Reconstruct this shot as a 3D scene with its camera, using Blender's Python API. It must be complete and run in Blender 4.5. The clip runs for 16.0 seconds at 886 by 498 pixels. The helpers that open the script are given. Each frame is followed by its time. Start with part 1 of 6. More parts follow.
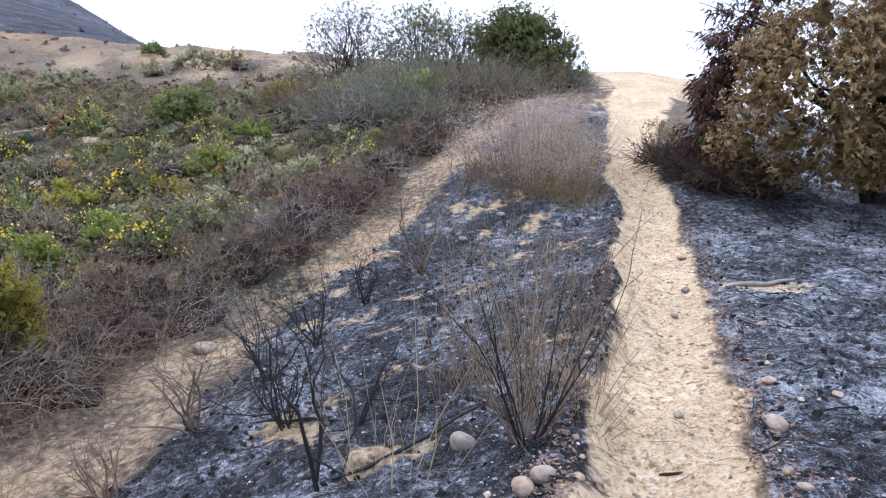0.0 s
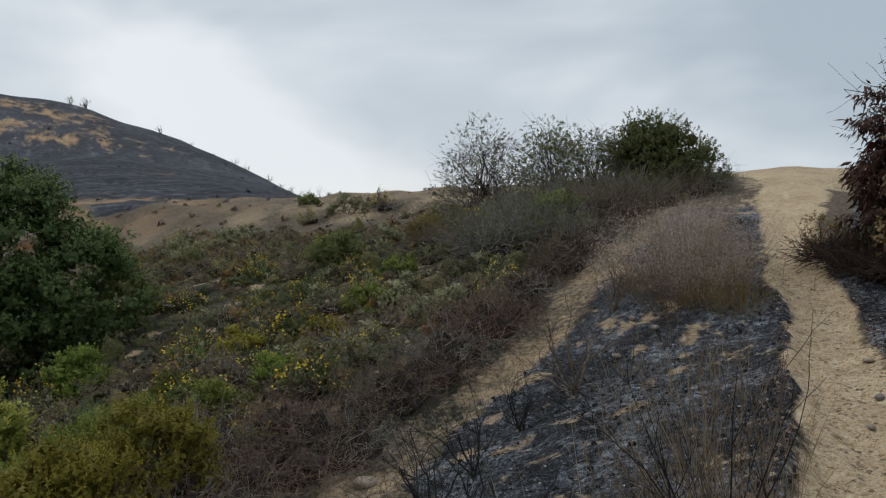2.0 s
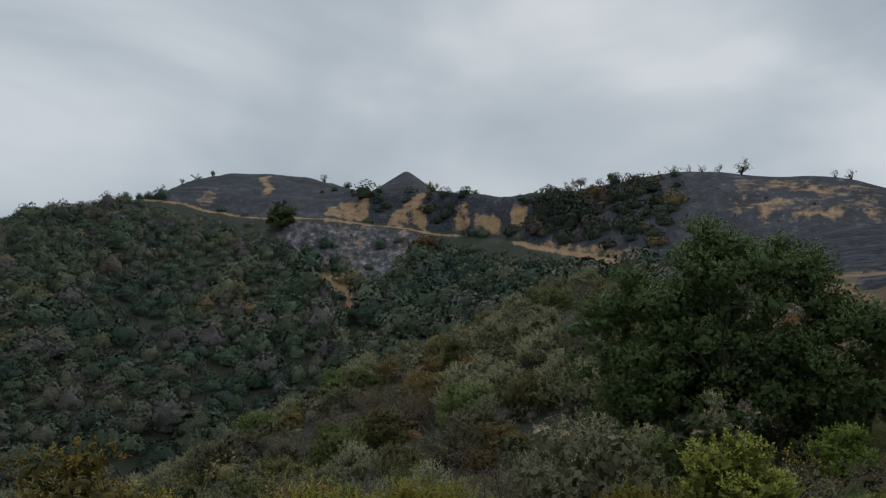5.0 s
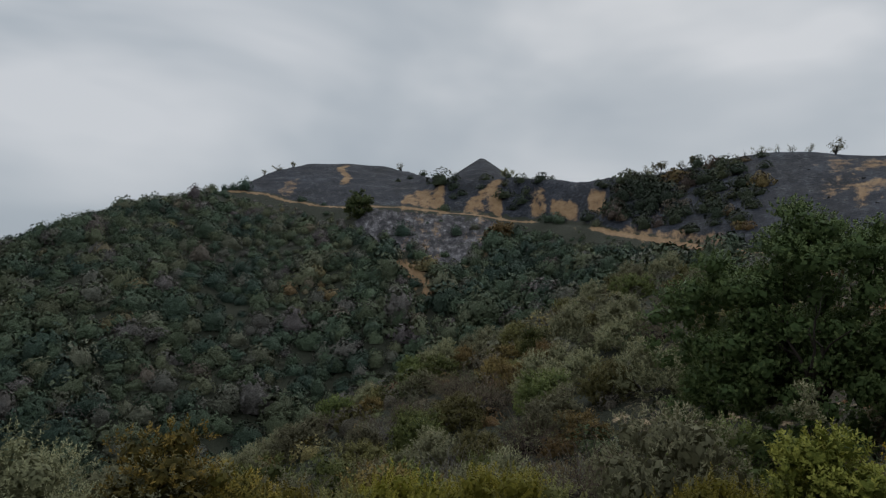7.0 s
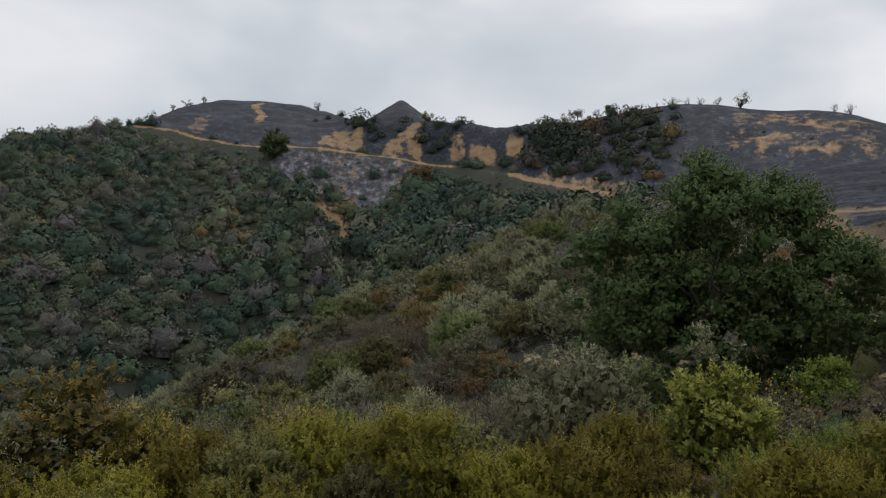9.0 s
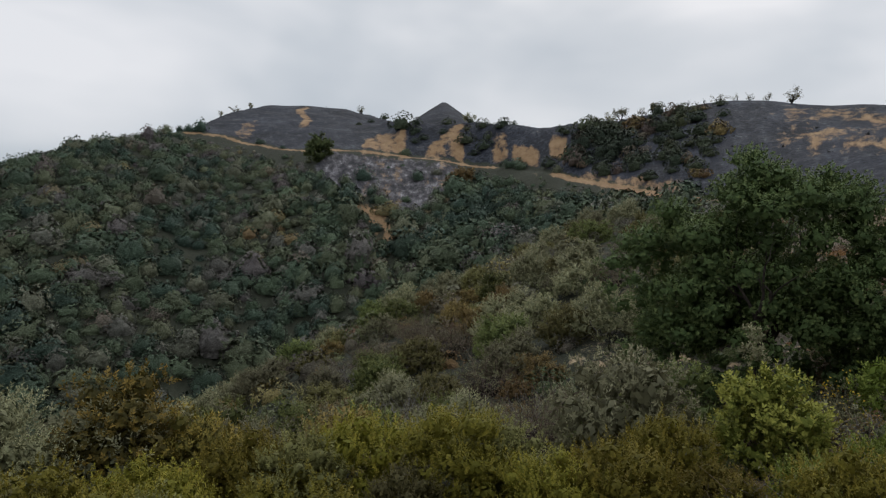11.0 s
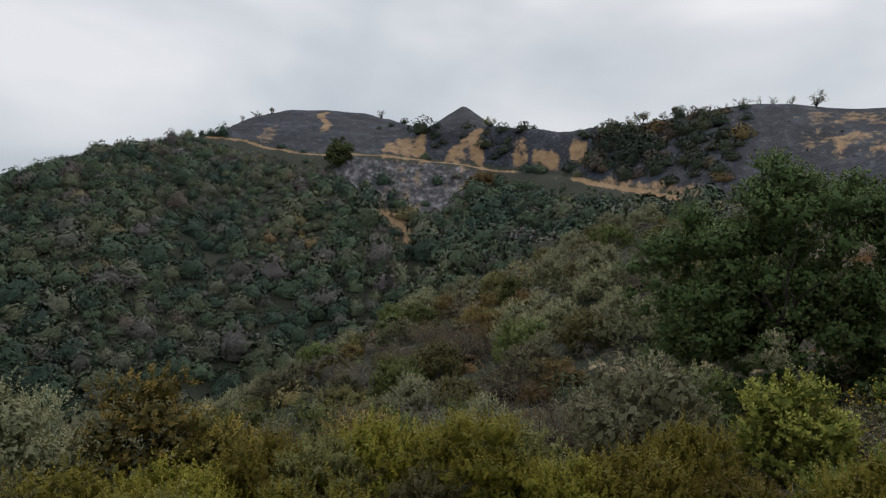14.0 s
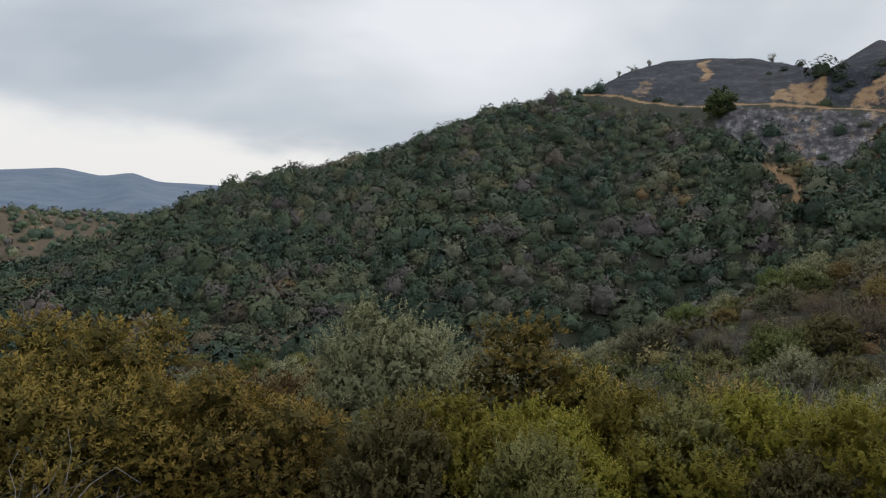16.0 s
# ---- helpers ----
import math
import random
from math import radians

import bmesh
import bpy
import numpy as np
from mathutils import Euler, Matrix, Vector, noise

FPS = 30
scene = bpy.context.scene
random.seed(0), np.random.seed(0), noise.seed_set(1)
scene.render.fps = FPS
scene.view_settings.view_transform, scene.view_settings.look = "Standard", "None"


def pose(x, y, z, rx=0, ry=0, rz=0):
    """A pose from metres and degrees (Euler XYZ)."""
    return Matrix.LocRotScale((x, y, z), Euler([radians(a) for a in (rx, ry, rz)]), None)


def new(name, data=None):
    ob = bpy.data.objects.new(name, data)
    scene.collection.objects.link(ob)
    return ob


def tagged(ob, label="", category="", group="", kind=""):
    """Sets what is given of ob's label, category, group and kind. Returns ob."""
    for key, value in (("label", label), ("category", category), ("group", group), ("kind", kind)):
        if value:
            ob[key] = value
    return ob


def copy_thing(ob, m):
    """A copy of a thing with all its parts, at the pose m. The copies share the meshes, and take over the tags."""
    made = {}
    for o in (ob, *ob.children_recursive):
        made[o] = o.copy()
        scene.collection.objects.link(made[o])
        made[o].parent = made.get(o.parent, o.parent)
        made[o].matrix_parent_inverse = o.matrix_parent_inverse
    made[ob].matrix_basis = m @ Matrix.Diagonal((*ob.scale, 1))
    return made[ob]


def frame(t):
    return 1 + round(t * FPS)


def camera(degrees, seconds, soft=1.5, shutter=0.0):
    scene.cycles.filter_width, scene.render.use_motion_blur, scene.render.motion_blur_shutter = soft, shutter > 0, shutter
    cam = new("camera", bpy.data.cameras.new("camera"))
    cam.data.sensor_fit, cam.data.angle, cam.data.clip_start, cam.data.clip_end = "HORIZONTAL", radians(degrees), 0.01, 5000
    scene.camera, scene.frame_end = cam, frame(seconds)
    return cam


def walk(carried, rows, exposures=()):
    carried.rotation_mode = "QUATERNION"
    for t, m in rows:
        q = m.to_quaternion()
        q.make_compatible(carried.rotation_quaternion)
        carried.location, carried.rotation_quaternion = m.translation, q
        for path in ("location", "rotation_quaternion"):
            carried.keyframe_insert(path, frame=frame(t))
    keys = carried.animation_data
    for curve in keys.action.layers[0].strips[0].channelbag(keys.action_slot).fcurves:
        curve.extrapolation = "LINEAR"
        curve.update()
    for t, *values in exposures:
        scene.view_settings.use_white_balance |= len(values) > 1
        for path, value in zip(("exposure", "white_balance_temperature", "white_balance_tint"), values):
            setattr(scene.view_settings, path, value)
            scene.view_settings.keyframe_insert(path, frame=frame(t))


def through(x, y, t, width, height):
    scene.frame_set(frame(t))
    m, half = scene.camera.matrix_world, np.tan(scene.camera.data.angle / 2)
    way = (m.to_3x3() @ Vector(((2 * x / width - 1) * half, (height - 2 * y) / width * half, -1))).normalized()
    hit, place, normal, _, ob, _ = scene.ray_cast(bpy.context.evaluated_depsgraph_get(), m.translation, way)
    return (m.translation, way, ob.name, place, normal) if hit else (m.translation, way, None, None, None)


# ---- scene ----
cam = camera(64.28, 16.0, soft=1.2)
EYE = 1.6
# the camera turns where it stands: seconds, then the turn about x, y and z
PATH = [
    (0.0, 79.98, -3.45, 0.61),
    (0.5, 85.24, -1.29, -4.00),
    (1.0, 87.22, 0.38, -3.15),
    (1.5, 89.17, 1.43, 2.31),
    (2.0, 89.81, 2.21, 11.92),
    (2.5, 89.91, 2.22, 22.21),
    (3.0, 91.51, 2.10, 31.30),
    (3.5, 92.81, 1.87, 40.58),
    (4.0, 94.85, 0.92, 50.53),
    (4.5, 96.38, -0.02, 60.88),
    (5.0, 96.55, -0.73, 68.81),
    (5.2, 97.08, -1.24, 74.19),
    (7.3, 95.13, -0.74, 74.78),
    (7.5, 94.77, -0.55, 73.27),
    (8.0, 93.26, -0.34, 69.63),
    (8.5, 91.97, -0.72, 68.46),
    (9.0, 90.96, -1.36, 68.30),
    (9.5, 90.89, -1.39, 69.00),
    (9.7, 90.89, -1.32, 69.70),
    (12.0, 91.32, -0.90, 72.34),
    (12.5, 91.83, -0.64, 72.37),
    (13.0, 91.94, -0.56, 72.15),
    (13.5, 91.80, -0.86, 72.34),
    (14.0, 91.31, -1.26, 73.40),
    (14.5, 90.27, -1.70, 76.99),
    (15.0, 89.21, -2.02, 83.00),
    (15.5, 87.75, -2.71, 92.05),
    (16.0, 86.72, -2.73, 102.91),
]
EXPOSURES = [(0.0, 1.55, 5600, 19), (0.2, 1.1, 5800, 14), (0.5, 0.1, 6100, 8), (1.0, 0.0, 6300, 8), (3.5, 0.0, 6250, 7), (4.1, -0.08, 6200, 4), (4.5, -0.2, 6100, 3), (5.0, -0.42, 6150, 7), (7.4, -0.44, 6300, 9.5), (8.2, -0.22, 6350, 11), (8.7, -0.05, 6450, 11), (13.0, -0.04, 6450, 11), (15.0, -0.04, 6450, 11), (16.0, 0.04, 6450, 11)]
walk(cam, [(t, pose(0, 0, EYE, rx, ry, rz)) for t, rx, ry, rz in PATH], EXPOSURES)

# ---- light: an overcast sky with broken cloud, brighter low down, and a very soft sun behind it ----
SUN_UP, SUN_BEARING = 42.0, 60.0
world = bpy.data.worlds.new("overcast_sky")
scene.world = world
world.use_nodes = True
wt = world.node_tree
wt.nodes.clear()


def wnode(kind, **values):
    n = wt.nodes.new(kind)
    for k, v in values.items():
        n.inputs[k].default_value = v
    return n


sky = wt.nodes.new("ShaderNodeTexSky")
sky.sky_type, sky.sun_disc = "NISHITA", False
sky.sun_elevation, sky.sun_rotation = radians(SUN_UP), radians(-SUN_BEARING)
sky.dust_density = 3.0
coord = wt.nodes.new("ShaderNodeTexCoord")
stretch = wt.nodes.new("ShaderNodeMapping")
stretch.inputs["Scale"].default_value = (1.0, 1.0, 2.6)
stretch.inputs["Location"].default_value = (0.35, 0.1, 0.2)
wt.links.new(coord.outputs["Generated"], stretch.inputs["Vector"])
big = wnode("ShaderNodeTexNoise", Scale=1.7, Detail=4.0, Roughness=0.45, Distortion=0.35)
wt.links.new(stretch.outputs["Vector"], big.inputs["Vector"])
ramp = wt.nodes.new("ShaderNodeValToRGB")
ramp.color_ramp.elements[0].position, ramp.color_ramp.elements[0].color = 0.38, (0.45, 0.51, 0.572, 1)
ramp.color_ramp.elements[1].position, ramp.color_ramp.elements[1].color = 0.63, (0.83, 0.845, 0.87, 1)
mid = ramp.color_ramp.elements.new(0.50)
mid.color = (0.60, 0.645, 0.69, 1)
wt.links.new(big.outputs["Fac"], ramp.inputs["Fac"])
part_xyz = wt.nodes.new("ShaderNodeSeparateXYZ")
wt.links.new(coord.outputs["Generated"], part_xyz.inputs["Vector"])
ragged = wnode("ShaderNodeTexNoise", Scale=2.4, Detail=5.0, Roughness=0.55)
wt.links.new(stretch.outputs["Vector"], ragged.inputs["Vector"])


def wmath(op, a, b):
    n = wt.nodes.new("ShaderNodeMath")
    n.operation = op
    for k, v in enumerate((a, b)):
        if isinstance(v, (int, float)):
            n.inputs[k].default_value = v
        else:
            wt.links.new(v, n.inputs[k])
    return n.outputs["Value"]


def wrange(v, a, b):
    n = wnode("ShaderNodeMapRange")
    n.interpolation_type = "SMOOTHSTEP"
    n.inputs["From Min"].default_value, n.inputs["From Max"].default_value = a, b
    wt.links.new(v, n.inputs["Value"])
    return n.outputs["Result"]


def towards(bearing, inner, outer):
    """1 within some degrees of a bearing, falling to 0."""
    n = wt.nodes.new("ShaderNodeVectorMath")
    n.operation = "DOT_PRODUCT"
    n.inputs[1].default_value = (-math.sin(radians(bearing)), math.cos(radians(bearing)), 0)
    wt.links.new(coord.outputs["Generated"], n.inputs[0])
    return wrange(n.outputs["Value"], math.cos(radians(outer)), math.cos(radians(inner)))


# under the cloud deck the sky is bright near the horizon, higher in one quarter and lower in another
gap_edge = wmath("ADD", wmath("MULTIPLY", towards(33, 16, 40), 0.115), wmath("MULTIPLY", towards(128, 10, 30), 0.085))
gap_edge = wmath("ADD", gap_edge, wmath("MULTIPLY", wmath("SUBTRACT", ragged.outputs["Fac"], 0.5), 0.24))
band = wrange(wmath("SUBTRACT", gap_edge, part_xyz.outputs["Z"]), -0.035, 0.03)
glow = wnode("ShaderNodeMix")
glow.data_type = "RGBA"
glow.inputs["B"].default_value = (0.88, 0.875, 0.855, 1)
wt.links.new(wmath("MULTIPLY", band, wmath("SUBTRACT", 1.0, wmath("MULTIPLY", towards(20, 20, 45), 0.4))), glow.inputs["Factor"])
wt.links.new(ramp.outputs["Color"], glow.inputs["A"])
# an overcast sky is brightest overhead
clouds = wnode("ShaderNodeBackground", Strength=1.0)
overhead = wmath("ADD", wmath("MULTIPLY", wrange(part_xyz.outputs["Z"], 0.45, 0.95), 1.9), 1.0)
wt.links.new(overhead, clouds.inputs["Strength"])
wt.links.new(glow.outputs["Result"], clouds.inputs["Color"])
clear = wnode("ShaderNodeBackground", Strength=0.08)
wt.links.new(sky.outputs["Color"], clear.inputs["Color"])
both = wnode("ShaderNodeMixShader", Fac=0.92)
wt.links.new(clear.outputs["Background"], both.inputs[1])
wt.links.new(clouds.outputs["Background"], both.inputs[2])
wout = wt.nodes.new("ShaderNodeOutputWorld")
wt.links.new(both.outputs["Shader"], wout.inputs["Surface"])

sun = new("sun", bpy.data.lights.new("sun", "SUN"))
sun.data.energy, sun.data.angle, sun.data.color = 0.9, radians(20), (1.0, 0.95, 0.88)
sun.matrix_world = pose(0, 0, 60, 90 - SUN_UP, 0, SUN_BEARING + 180)

# ---- materials ----
def material(name):
    m = bpy.data.materials.new(name)
    m.use_nodes = True
    nt = m.node_tree
    nt.nodes.clear()
    out = nt.nodes.new("ShaderNodeOutputMaterial")
    bsdf = nt.nodes.new("ShaderNodeBsdfPrincipled")
    nt.links.new(bsdf.outputs["BSDF"], out.inputs["Surface"])
    return m, nt, bsdf, out


def noise_node(nt, scale, detail=4.0, rough=0.55, vector=None):
    n = nt.nodes.new("ShaderNodeTexNoise")
    n.inputs["Scale"].default_value, n.inputs["Detail"].default_value, n.inputs["Roughness"].default_value = scale, detail, rough
    if vector:
        nt.links.new(vector, n.inputs["Vector"])
    return n.outputs["Fac"]


def ramp_node(nt, fac, stops):
    n = nt.nodes.new("ShaderNodeValToRGB")
    e = n.color_ramp.elements
    while len(e) < len(stops):
        e.new(0.5)
    for i, (pos, col) in enumerate(stops):
        e[i].position, e[i].color = pos, (*col, 1) if len(col) == 3 else col
    nt.links.new(fac, n.inputs["Fac"])
    return n.outputs["Color"]


def mix_node(nt, fac, a, b, blend="MIX"):
    n = nt.nodes.new("ShaderNodeMix")
    n.data_type, n.blend_type = "RGBA", blend
    for key, v in (("Factor", fac), ("A", a), ("B", b)):
        if isinstance(v, (int, float)):
            n.inputs[key].default_value = v
        elif isinstance(v, tuple):
            n.inputs[key].default_value = (*v, 1)
        else:
            nt.links.new(v, n.inputs[key])
    return n.outputs["Result"]


def math_node(nt, op, a, b=0.0, clamp=False):
    n = nt.nodes.new("ShaderNodeMath")
    n.operation, n.use_clamp = op, clamp
    for i, v in enumerate((a, b)):
        if isinstance(v, (int, float)):
            n.inputs[i].default_value = v
        else:
            nt.links.new(v, n.inputs[i])
    return n.outputs["Value"]


def range_node(nt, v, a, b, c=0.0, d=1.0):
    n = nt.nodes.new("ShaderNodeMapRange")
    nt.links.new(v, n.inputs["Value"])
    for k, x in (("From Min", a), ("From Max", b), ("To Min", c), ("To Max", d)):
        n.inputs[k].default_value = x
    return n.outputs["Result"]


def attribute(nt, name):
    n = nt.nodes.new("ShaderNodeAttribute")
    n.attribute_name = name
    return n.outputs["Fac"]


def bump(nt, bsdf, height, strength, distance):
    n = nt.nodes.new("ShaderNodeBump")
    n.inputs["Strength"].default_value, n.inputs["Distance"].default_value = strength, distance
    nt.links.new(height, n.inputs["Height"])
    nt.links.new(n.outputs["Normal"], bsdf.inputs["Normal"])


def leaf_material(name, dark, mid, light, through=0.3, rough=0.7, vary=0.35):
    """Leaves: colour varies from leaf to leaf and from plant to plant; light passes through a little."""
    m, nt, bsdf, out = material(name)
    geo = nt.nodes.new("ShaderNodeNewGeometry")
    info = nt.nodes.new("ShaderNodeObjectInfo")
    patch = noise_node(nt, 1.9, 4.0, 0.6, geo.outputs["Position"])
    leafy = noise_node(nt, 26.0, 3.0, 0.7, geo.outputs["Position"])
    # shoot tips are lighter with new leaves; inner leaves are darkened as if shaded
    age_light = math_node(nt, "MULTIPLY", attribute(nt, "young_lit"), 0.50)
    mixed = math_node(nt, "ADD", math_node(nt, "ADD", age_light, math_node(nt, "MULTIPLY", geo.outputs["Random Per Island"], 0.18)), math_node(nt, "ADD", math_node(nt, "MULTIPLY", patch, 0.26), math_node(nt, "MULTIPLY", leafy, 0.14)))
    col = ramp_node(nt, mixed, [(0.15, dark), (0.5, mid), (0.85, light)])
    hsv = nt.nodes.new("ShaderNodeHueSaturation")
    nt.links.new(col, hsv.inputs["Color"])
    nt.links.new(range_node(nt, info.outputs["Random"], 0, 1, 0.485, 0.515), hsv.inputs["Hue"])
    nt.links.new(range_node(nt, info.outputs["Random"], 0, 1, 1.0 - vary, 1.0 + vary), hsv.inputs["Value"])
    nt.links.new(hsv.outputs["Color"], bsdf.inputs["Base Color"])
    bsdf.inputs["Roughness"].default_value = rough
    bsdf.inputs["Specular IOR Level"].default_value = 0.12
    tr = nt.nodes.new("ShaderNodeBsdfTranslucent")
    nt.links.new(hsv.outputs["Color"], tr.inputs["Color"])
    mx = nt.nodes.new("ShaderNodeMixShader")
    mx.inputs["Fac"].default_value = through
    nt.links.new(bsdf.outputs["BSDF"], mx.inputs[1])
    nt.links.new(tr.outputs["BSDF"], mx.inputs[2])
    nt.links.new(mx.outputs["Shader"], out.inputs["Surface"])
    return m


def wood_material(name, dark, light, scale=14.0, rough=0.9):
    m, nt, bsdf, out = material(name)
    geo = nt.nodes.new("ShaderNodeNewGeometry")
    n1 = noise_node(nt, scale, 5.0, 0.6, geo.outputs["Position"])
    n2 = noise_node(nt, scale * 0.13, 3.0, 0.6, geo.outputs["Position"])
    fac = math_node(nt, "ADD", math_node(nt, "MULTIPLY", n1, 0.5), math_node(nt, "MULTIPLY", n2, 0.5))
    fac = math_node(nt, "ADD", fac, math_node(nt, "MULTIPLY", geo.outputs["Random Per Island"], 0.3))
    nt.links.new(ramp_node(nt, fac, [(0.4, dark), (0.85, light)]), bsdf.inputs["Base Color"])
    bsdf.inputs["Roughness"].default_value = rough
    bsdf.inputs["Specular IOR Level"].default_value = 0.12
    bump(nt, bsdf, n1, 0.8, 0.02)
    return m


def ground_material():
    """Soil under brush, trodden yellow dirt, black burn with grey ash, and pale rock, each where the ground says so."""
    m, nt, bsdf, out = material("ground")
    geo = nt.nodes.new("ShaderNodeNewGeometry")
    p = geo.outputs["Position"]
    fine = noise_node(nt, 55.0, 5.0, 0.7, p)
    small = noise_node(nt, 9.0, 6.0, 0.68, p)
    wide = noise_node(nt, 1.1, 5.0, 0.6, p)
    # far slopes take their grain along and up the face
    along_up = nt.nodes.new("ShaderNodeCombineXYZ")
    nt.links.new(attribute(nt, "face"), along_up.inputs["X"])
    nt.links.new(attribute(nt, "rise"), along_up.inputs["Y"])
    pf = mix_node(nt, attribute(nt, "faced"), p, along_up.outputs["Vector"])
    far = noise_node(nt, 0.13, 6.0, 0.62, pf)
    veins_early = noise_node(nt, 0.45, 6.0, 0.7, pf)
    # the same grain, drawn out to full contrast
    c_fine, c_small, c_wide = range_node(nt, fine, 0.36, 0.64), range_node(nt, small, 0.34, 0.66), range_node(nt, wide, 0.34, 0.66)
    # soil with litter
    soil = ramp_node(nt, small, [(0.28, (0.033, 0.0251, 0.0178)), (0.5, (0.0957, 0.0713, 0.0475)), (0.72, (0.191, 0.145, 0.0957))])
    soil = mix_node(nt, range_node(nt, fine, 0.35, 0.7), soil, mix_node(nt, 0.5, soil, (0.0363, 0.033, 0.0231)))
    # dirt
    crumb = range_node(nt, noise_node(nt, 24.0, 5.0, 0.72, p), 0.36, 0.64)
    grit = math_node(nt, "ADD", math_node(nt, "MULTIPLY", c_small, 0.28), math_node(nt, "ADD", math_node(nt, "MULTIPLY", crumb, 0.36), math_node(nt, "MULTIPLY", c_fine, 0.36)))
    dirt = ramp_node(nt, grit, [(0.20, (0.141, 0.0937, 0.0505)), (0.36, (0.32, 0.231, 0.134)), (0.55, (0.441, 0.333, 0.209)), (0.76, (0.512, 0.429, 0.308))])
    orange = ramp_node(nt, veins_early, [(0.35, (0.132, 0.0759, 0.0363)), (0.6, (0.244, 0.155, 0.0825)), (0.75, (0.31, 0.221, 0.132))])
    dull = ramp_node(nt, math_node(nt, "ADD", math_node(nt, "MULTIPLY", veins_early, 0.35), math_node(nt, "ADD", math_node(nt, "MULTIPLY", noise_node(nt, 2.6, 6.0, 0.75, p), 0.35), math_node(nt, "MULTIPLY", small, 0.3))), [(0.35, (0.0673, 0.0471, 0.0303)), (0.6, (0.132, 0.0969, 0.0634)), (0.75, (0.19, 0.147, 0.101))])
    dirt = mix_node(nt, attribute(nt, "far_off"), dirt, dull)
    dirt = mix_node(nt, attribute(nt, "ochre"), dirt, orange)
    dirt = mix_node(nt, range_node(nt, wide, 0.38, 0.64), dirt, mix_node(nt, 0.34, dirt, (0.178, 0.109, 0.0561)))
    # burn
    ash = math_node(nt, "ADD", math_node(nt, "MULTIPLY", c_wide, 0.26), math_node(nt, "ADD", math_node(nt, "MULTIPLY", c_small, 0.30), math_node(nt, "ADD", math_node(nt, "MULTIPLY", crumb, 0.22), math_node(nt, "MULTIPLY", c_fine, 0.22))))
    # soot lies thicker on the bank below the trail, ash on the flat above it
    ash = math_node(nt, "ADD", ash, range_node(nt, attribute(nt, "ashy"), 0, 1, -0.05, 0.005))
    burn = ramp_node(nt, ash, [(0.30, (0.00462, 0.00457, 0.00486)), (0.43, (0.0172, 0.0176, 0.0206)), (0.54, (0.066, 0.0706, 0.0826)), (0.67, (0.185, 0.193, 0.21)), (0.84, (0.343, 0.346, 0.346))])
    flecks = noise_node(nt, 130.0, 2.0, 0.6, p)
    burn = mix_node(nt, range_node(nt, flecks, 0.60, 0.72), burn, mix_node(nt, 0.5, burn, (0.33, 0.33, 0.343)))
    burn = mix_node(nt, range_node(nt, flecks, 0.42, 0.34), burn, (0.00396, 0.00396, 0.00396))
    # charred far hills, with haze put in as a bluer black
    scorched = ramp_node(nt, far, [(0.35, (0.00858, 0.0099, 0.0139)), (0.55, (0.0205, 0.0231, 0.0317)), (0.68, (0.0515, 0.0554, 0.0693))])
    veins = noise_node(nt, 0.45, 6.0, 0.72, pf)
    flaky = noise_node(nt, 1.5, 5.0, 0.75, p)
    scorched = mix_node(nt, range_node(nt, math_node(nt, "ADD", math_node(nt, "MULTIPLY", veins, 0.6), math_node(nt, "MULTIPLY", flaky, 0.4)), 0.50, 0.68), scorched, (0.085, 0.088, 0.098))
    scorched = mix_node(nt, range_node(nt, flaky, 0.52, 0.40), scorched, mix_node(nt, 0.7, scorched, (0.006, 0.006, 0.007)))
    burn = mix_node(nt, attribute(nt, "far_off"), burn, scorched)
    # rock
    crag = noise_node(nt, 0.55, 8.0, 0.75, pf)
    rock = ramp_node(nt, crag, [(0.42, (0.0175, 0.0175, 0.02)), (0.52, (0.0562, 0.0513, 0.055)), (0.60, (0.138, 0.13, 0.135)), (0.70, (0.375, 0.362, 0.369))])
    edge = math_node(nt, "ADD", math_node(nt, "MULTIPLY", math_node(nt, "SUBTRACT", small, 0.5), 1.0), math_node(nt, "MULTIPLY", math_node(nt, "SUBTRACT", wide, 0.5), 0.9))
    edge_far = math_node(nt, "MULTIPLY", math_node(nt, "SUBTRACT", veins, 0.5), 2.0)
    n_edge = nt.nodes.new("ShaderNodeMix")
    nt.links.new(attribute(nt, "far_off"), n_edge.inputs["Factor"])
    nt.links.new(edge, n_edge.inputs["A"])
    nt.links.new(edge_far, n_edge.inputs["B"])

    def cover(name, lo=0.40, hi=0.60):
        return range_node(nt, math_node(nt, "ADD", attribute(nt, name), n_edge.outputs["Result"]), lo, hi)

    # low plants and litter, darkened further as the shade under the bushes
    shaded_growth = ramp_node(nt, math_node(nt, "ADD", math_node(nt, "MULTIPLY", noise_node(nt, 3.0, 6.0, 0.75, p), 0.6), math_node(nt, "MULTIPLY", wide, 0.4)), [(0.3, (0.012, 0.014, 0.009)), (0.55, (0.026, 0.028, 0.017)), (0.75, (0.05, 0.045, 0.03))])
    soil = mix_node(nt, attribute(nt, "brush"), soil, shaded_growth)
    col = mix_node(nt, cover("burn"), soil, burn)
    col = mix_node(nt, cover("rock"), col, rock)
    col = mix_node(nt, cover("dirt", 0.30, 0.68), col, dirt)
    # far land takes a blue-grey base colour in place of haze
    col = mix_node(nt, attribute(nt, "haze_tint"), col, ramp_node(nt, noise_node(nt, 0.012, 6.0, 0.7, p), [(0.35, (0.0825, 0.111, 0.155)), (0.65, (0.132, 0.158, 0.198))]))
    nt.links.new(col, bsdf.inputs["Base Color"])
    bsdf.inputs["Roughness"].default_value = 0.95
    bsdf.inputs["Specular IOR Level"].default_value = 0.15
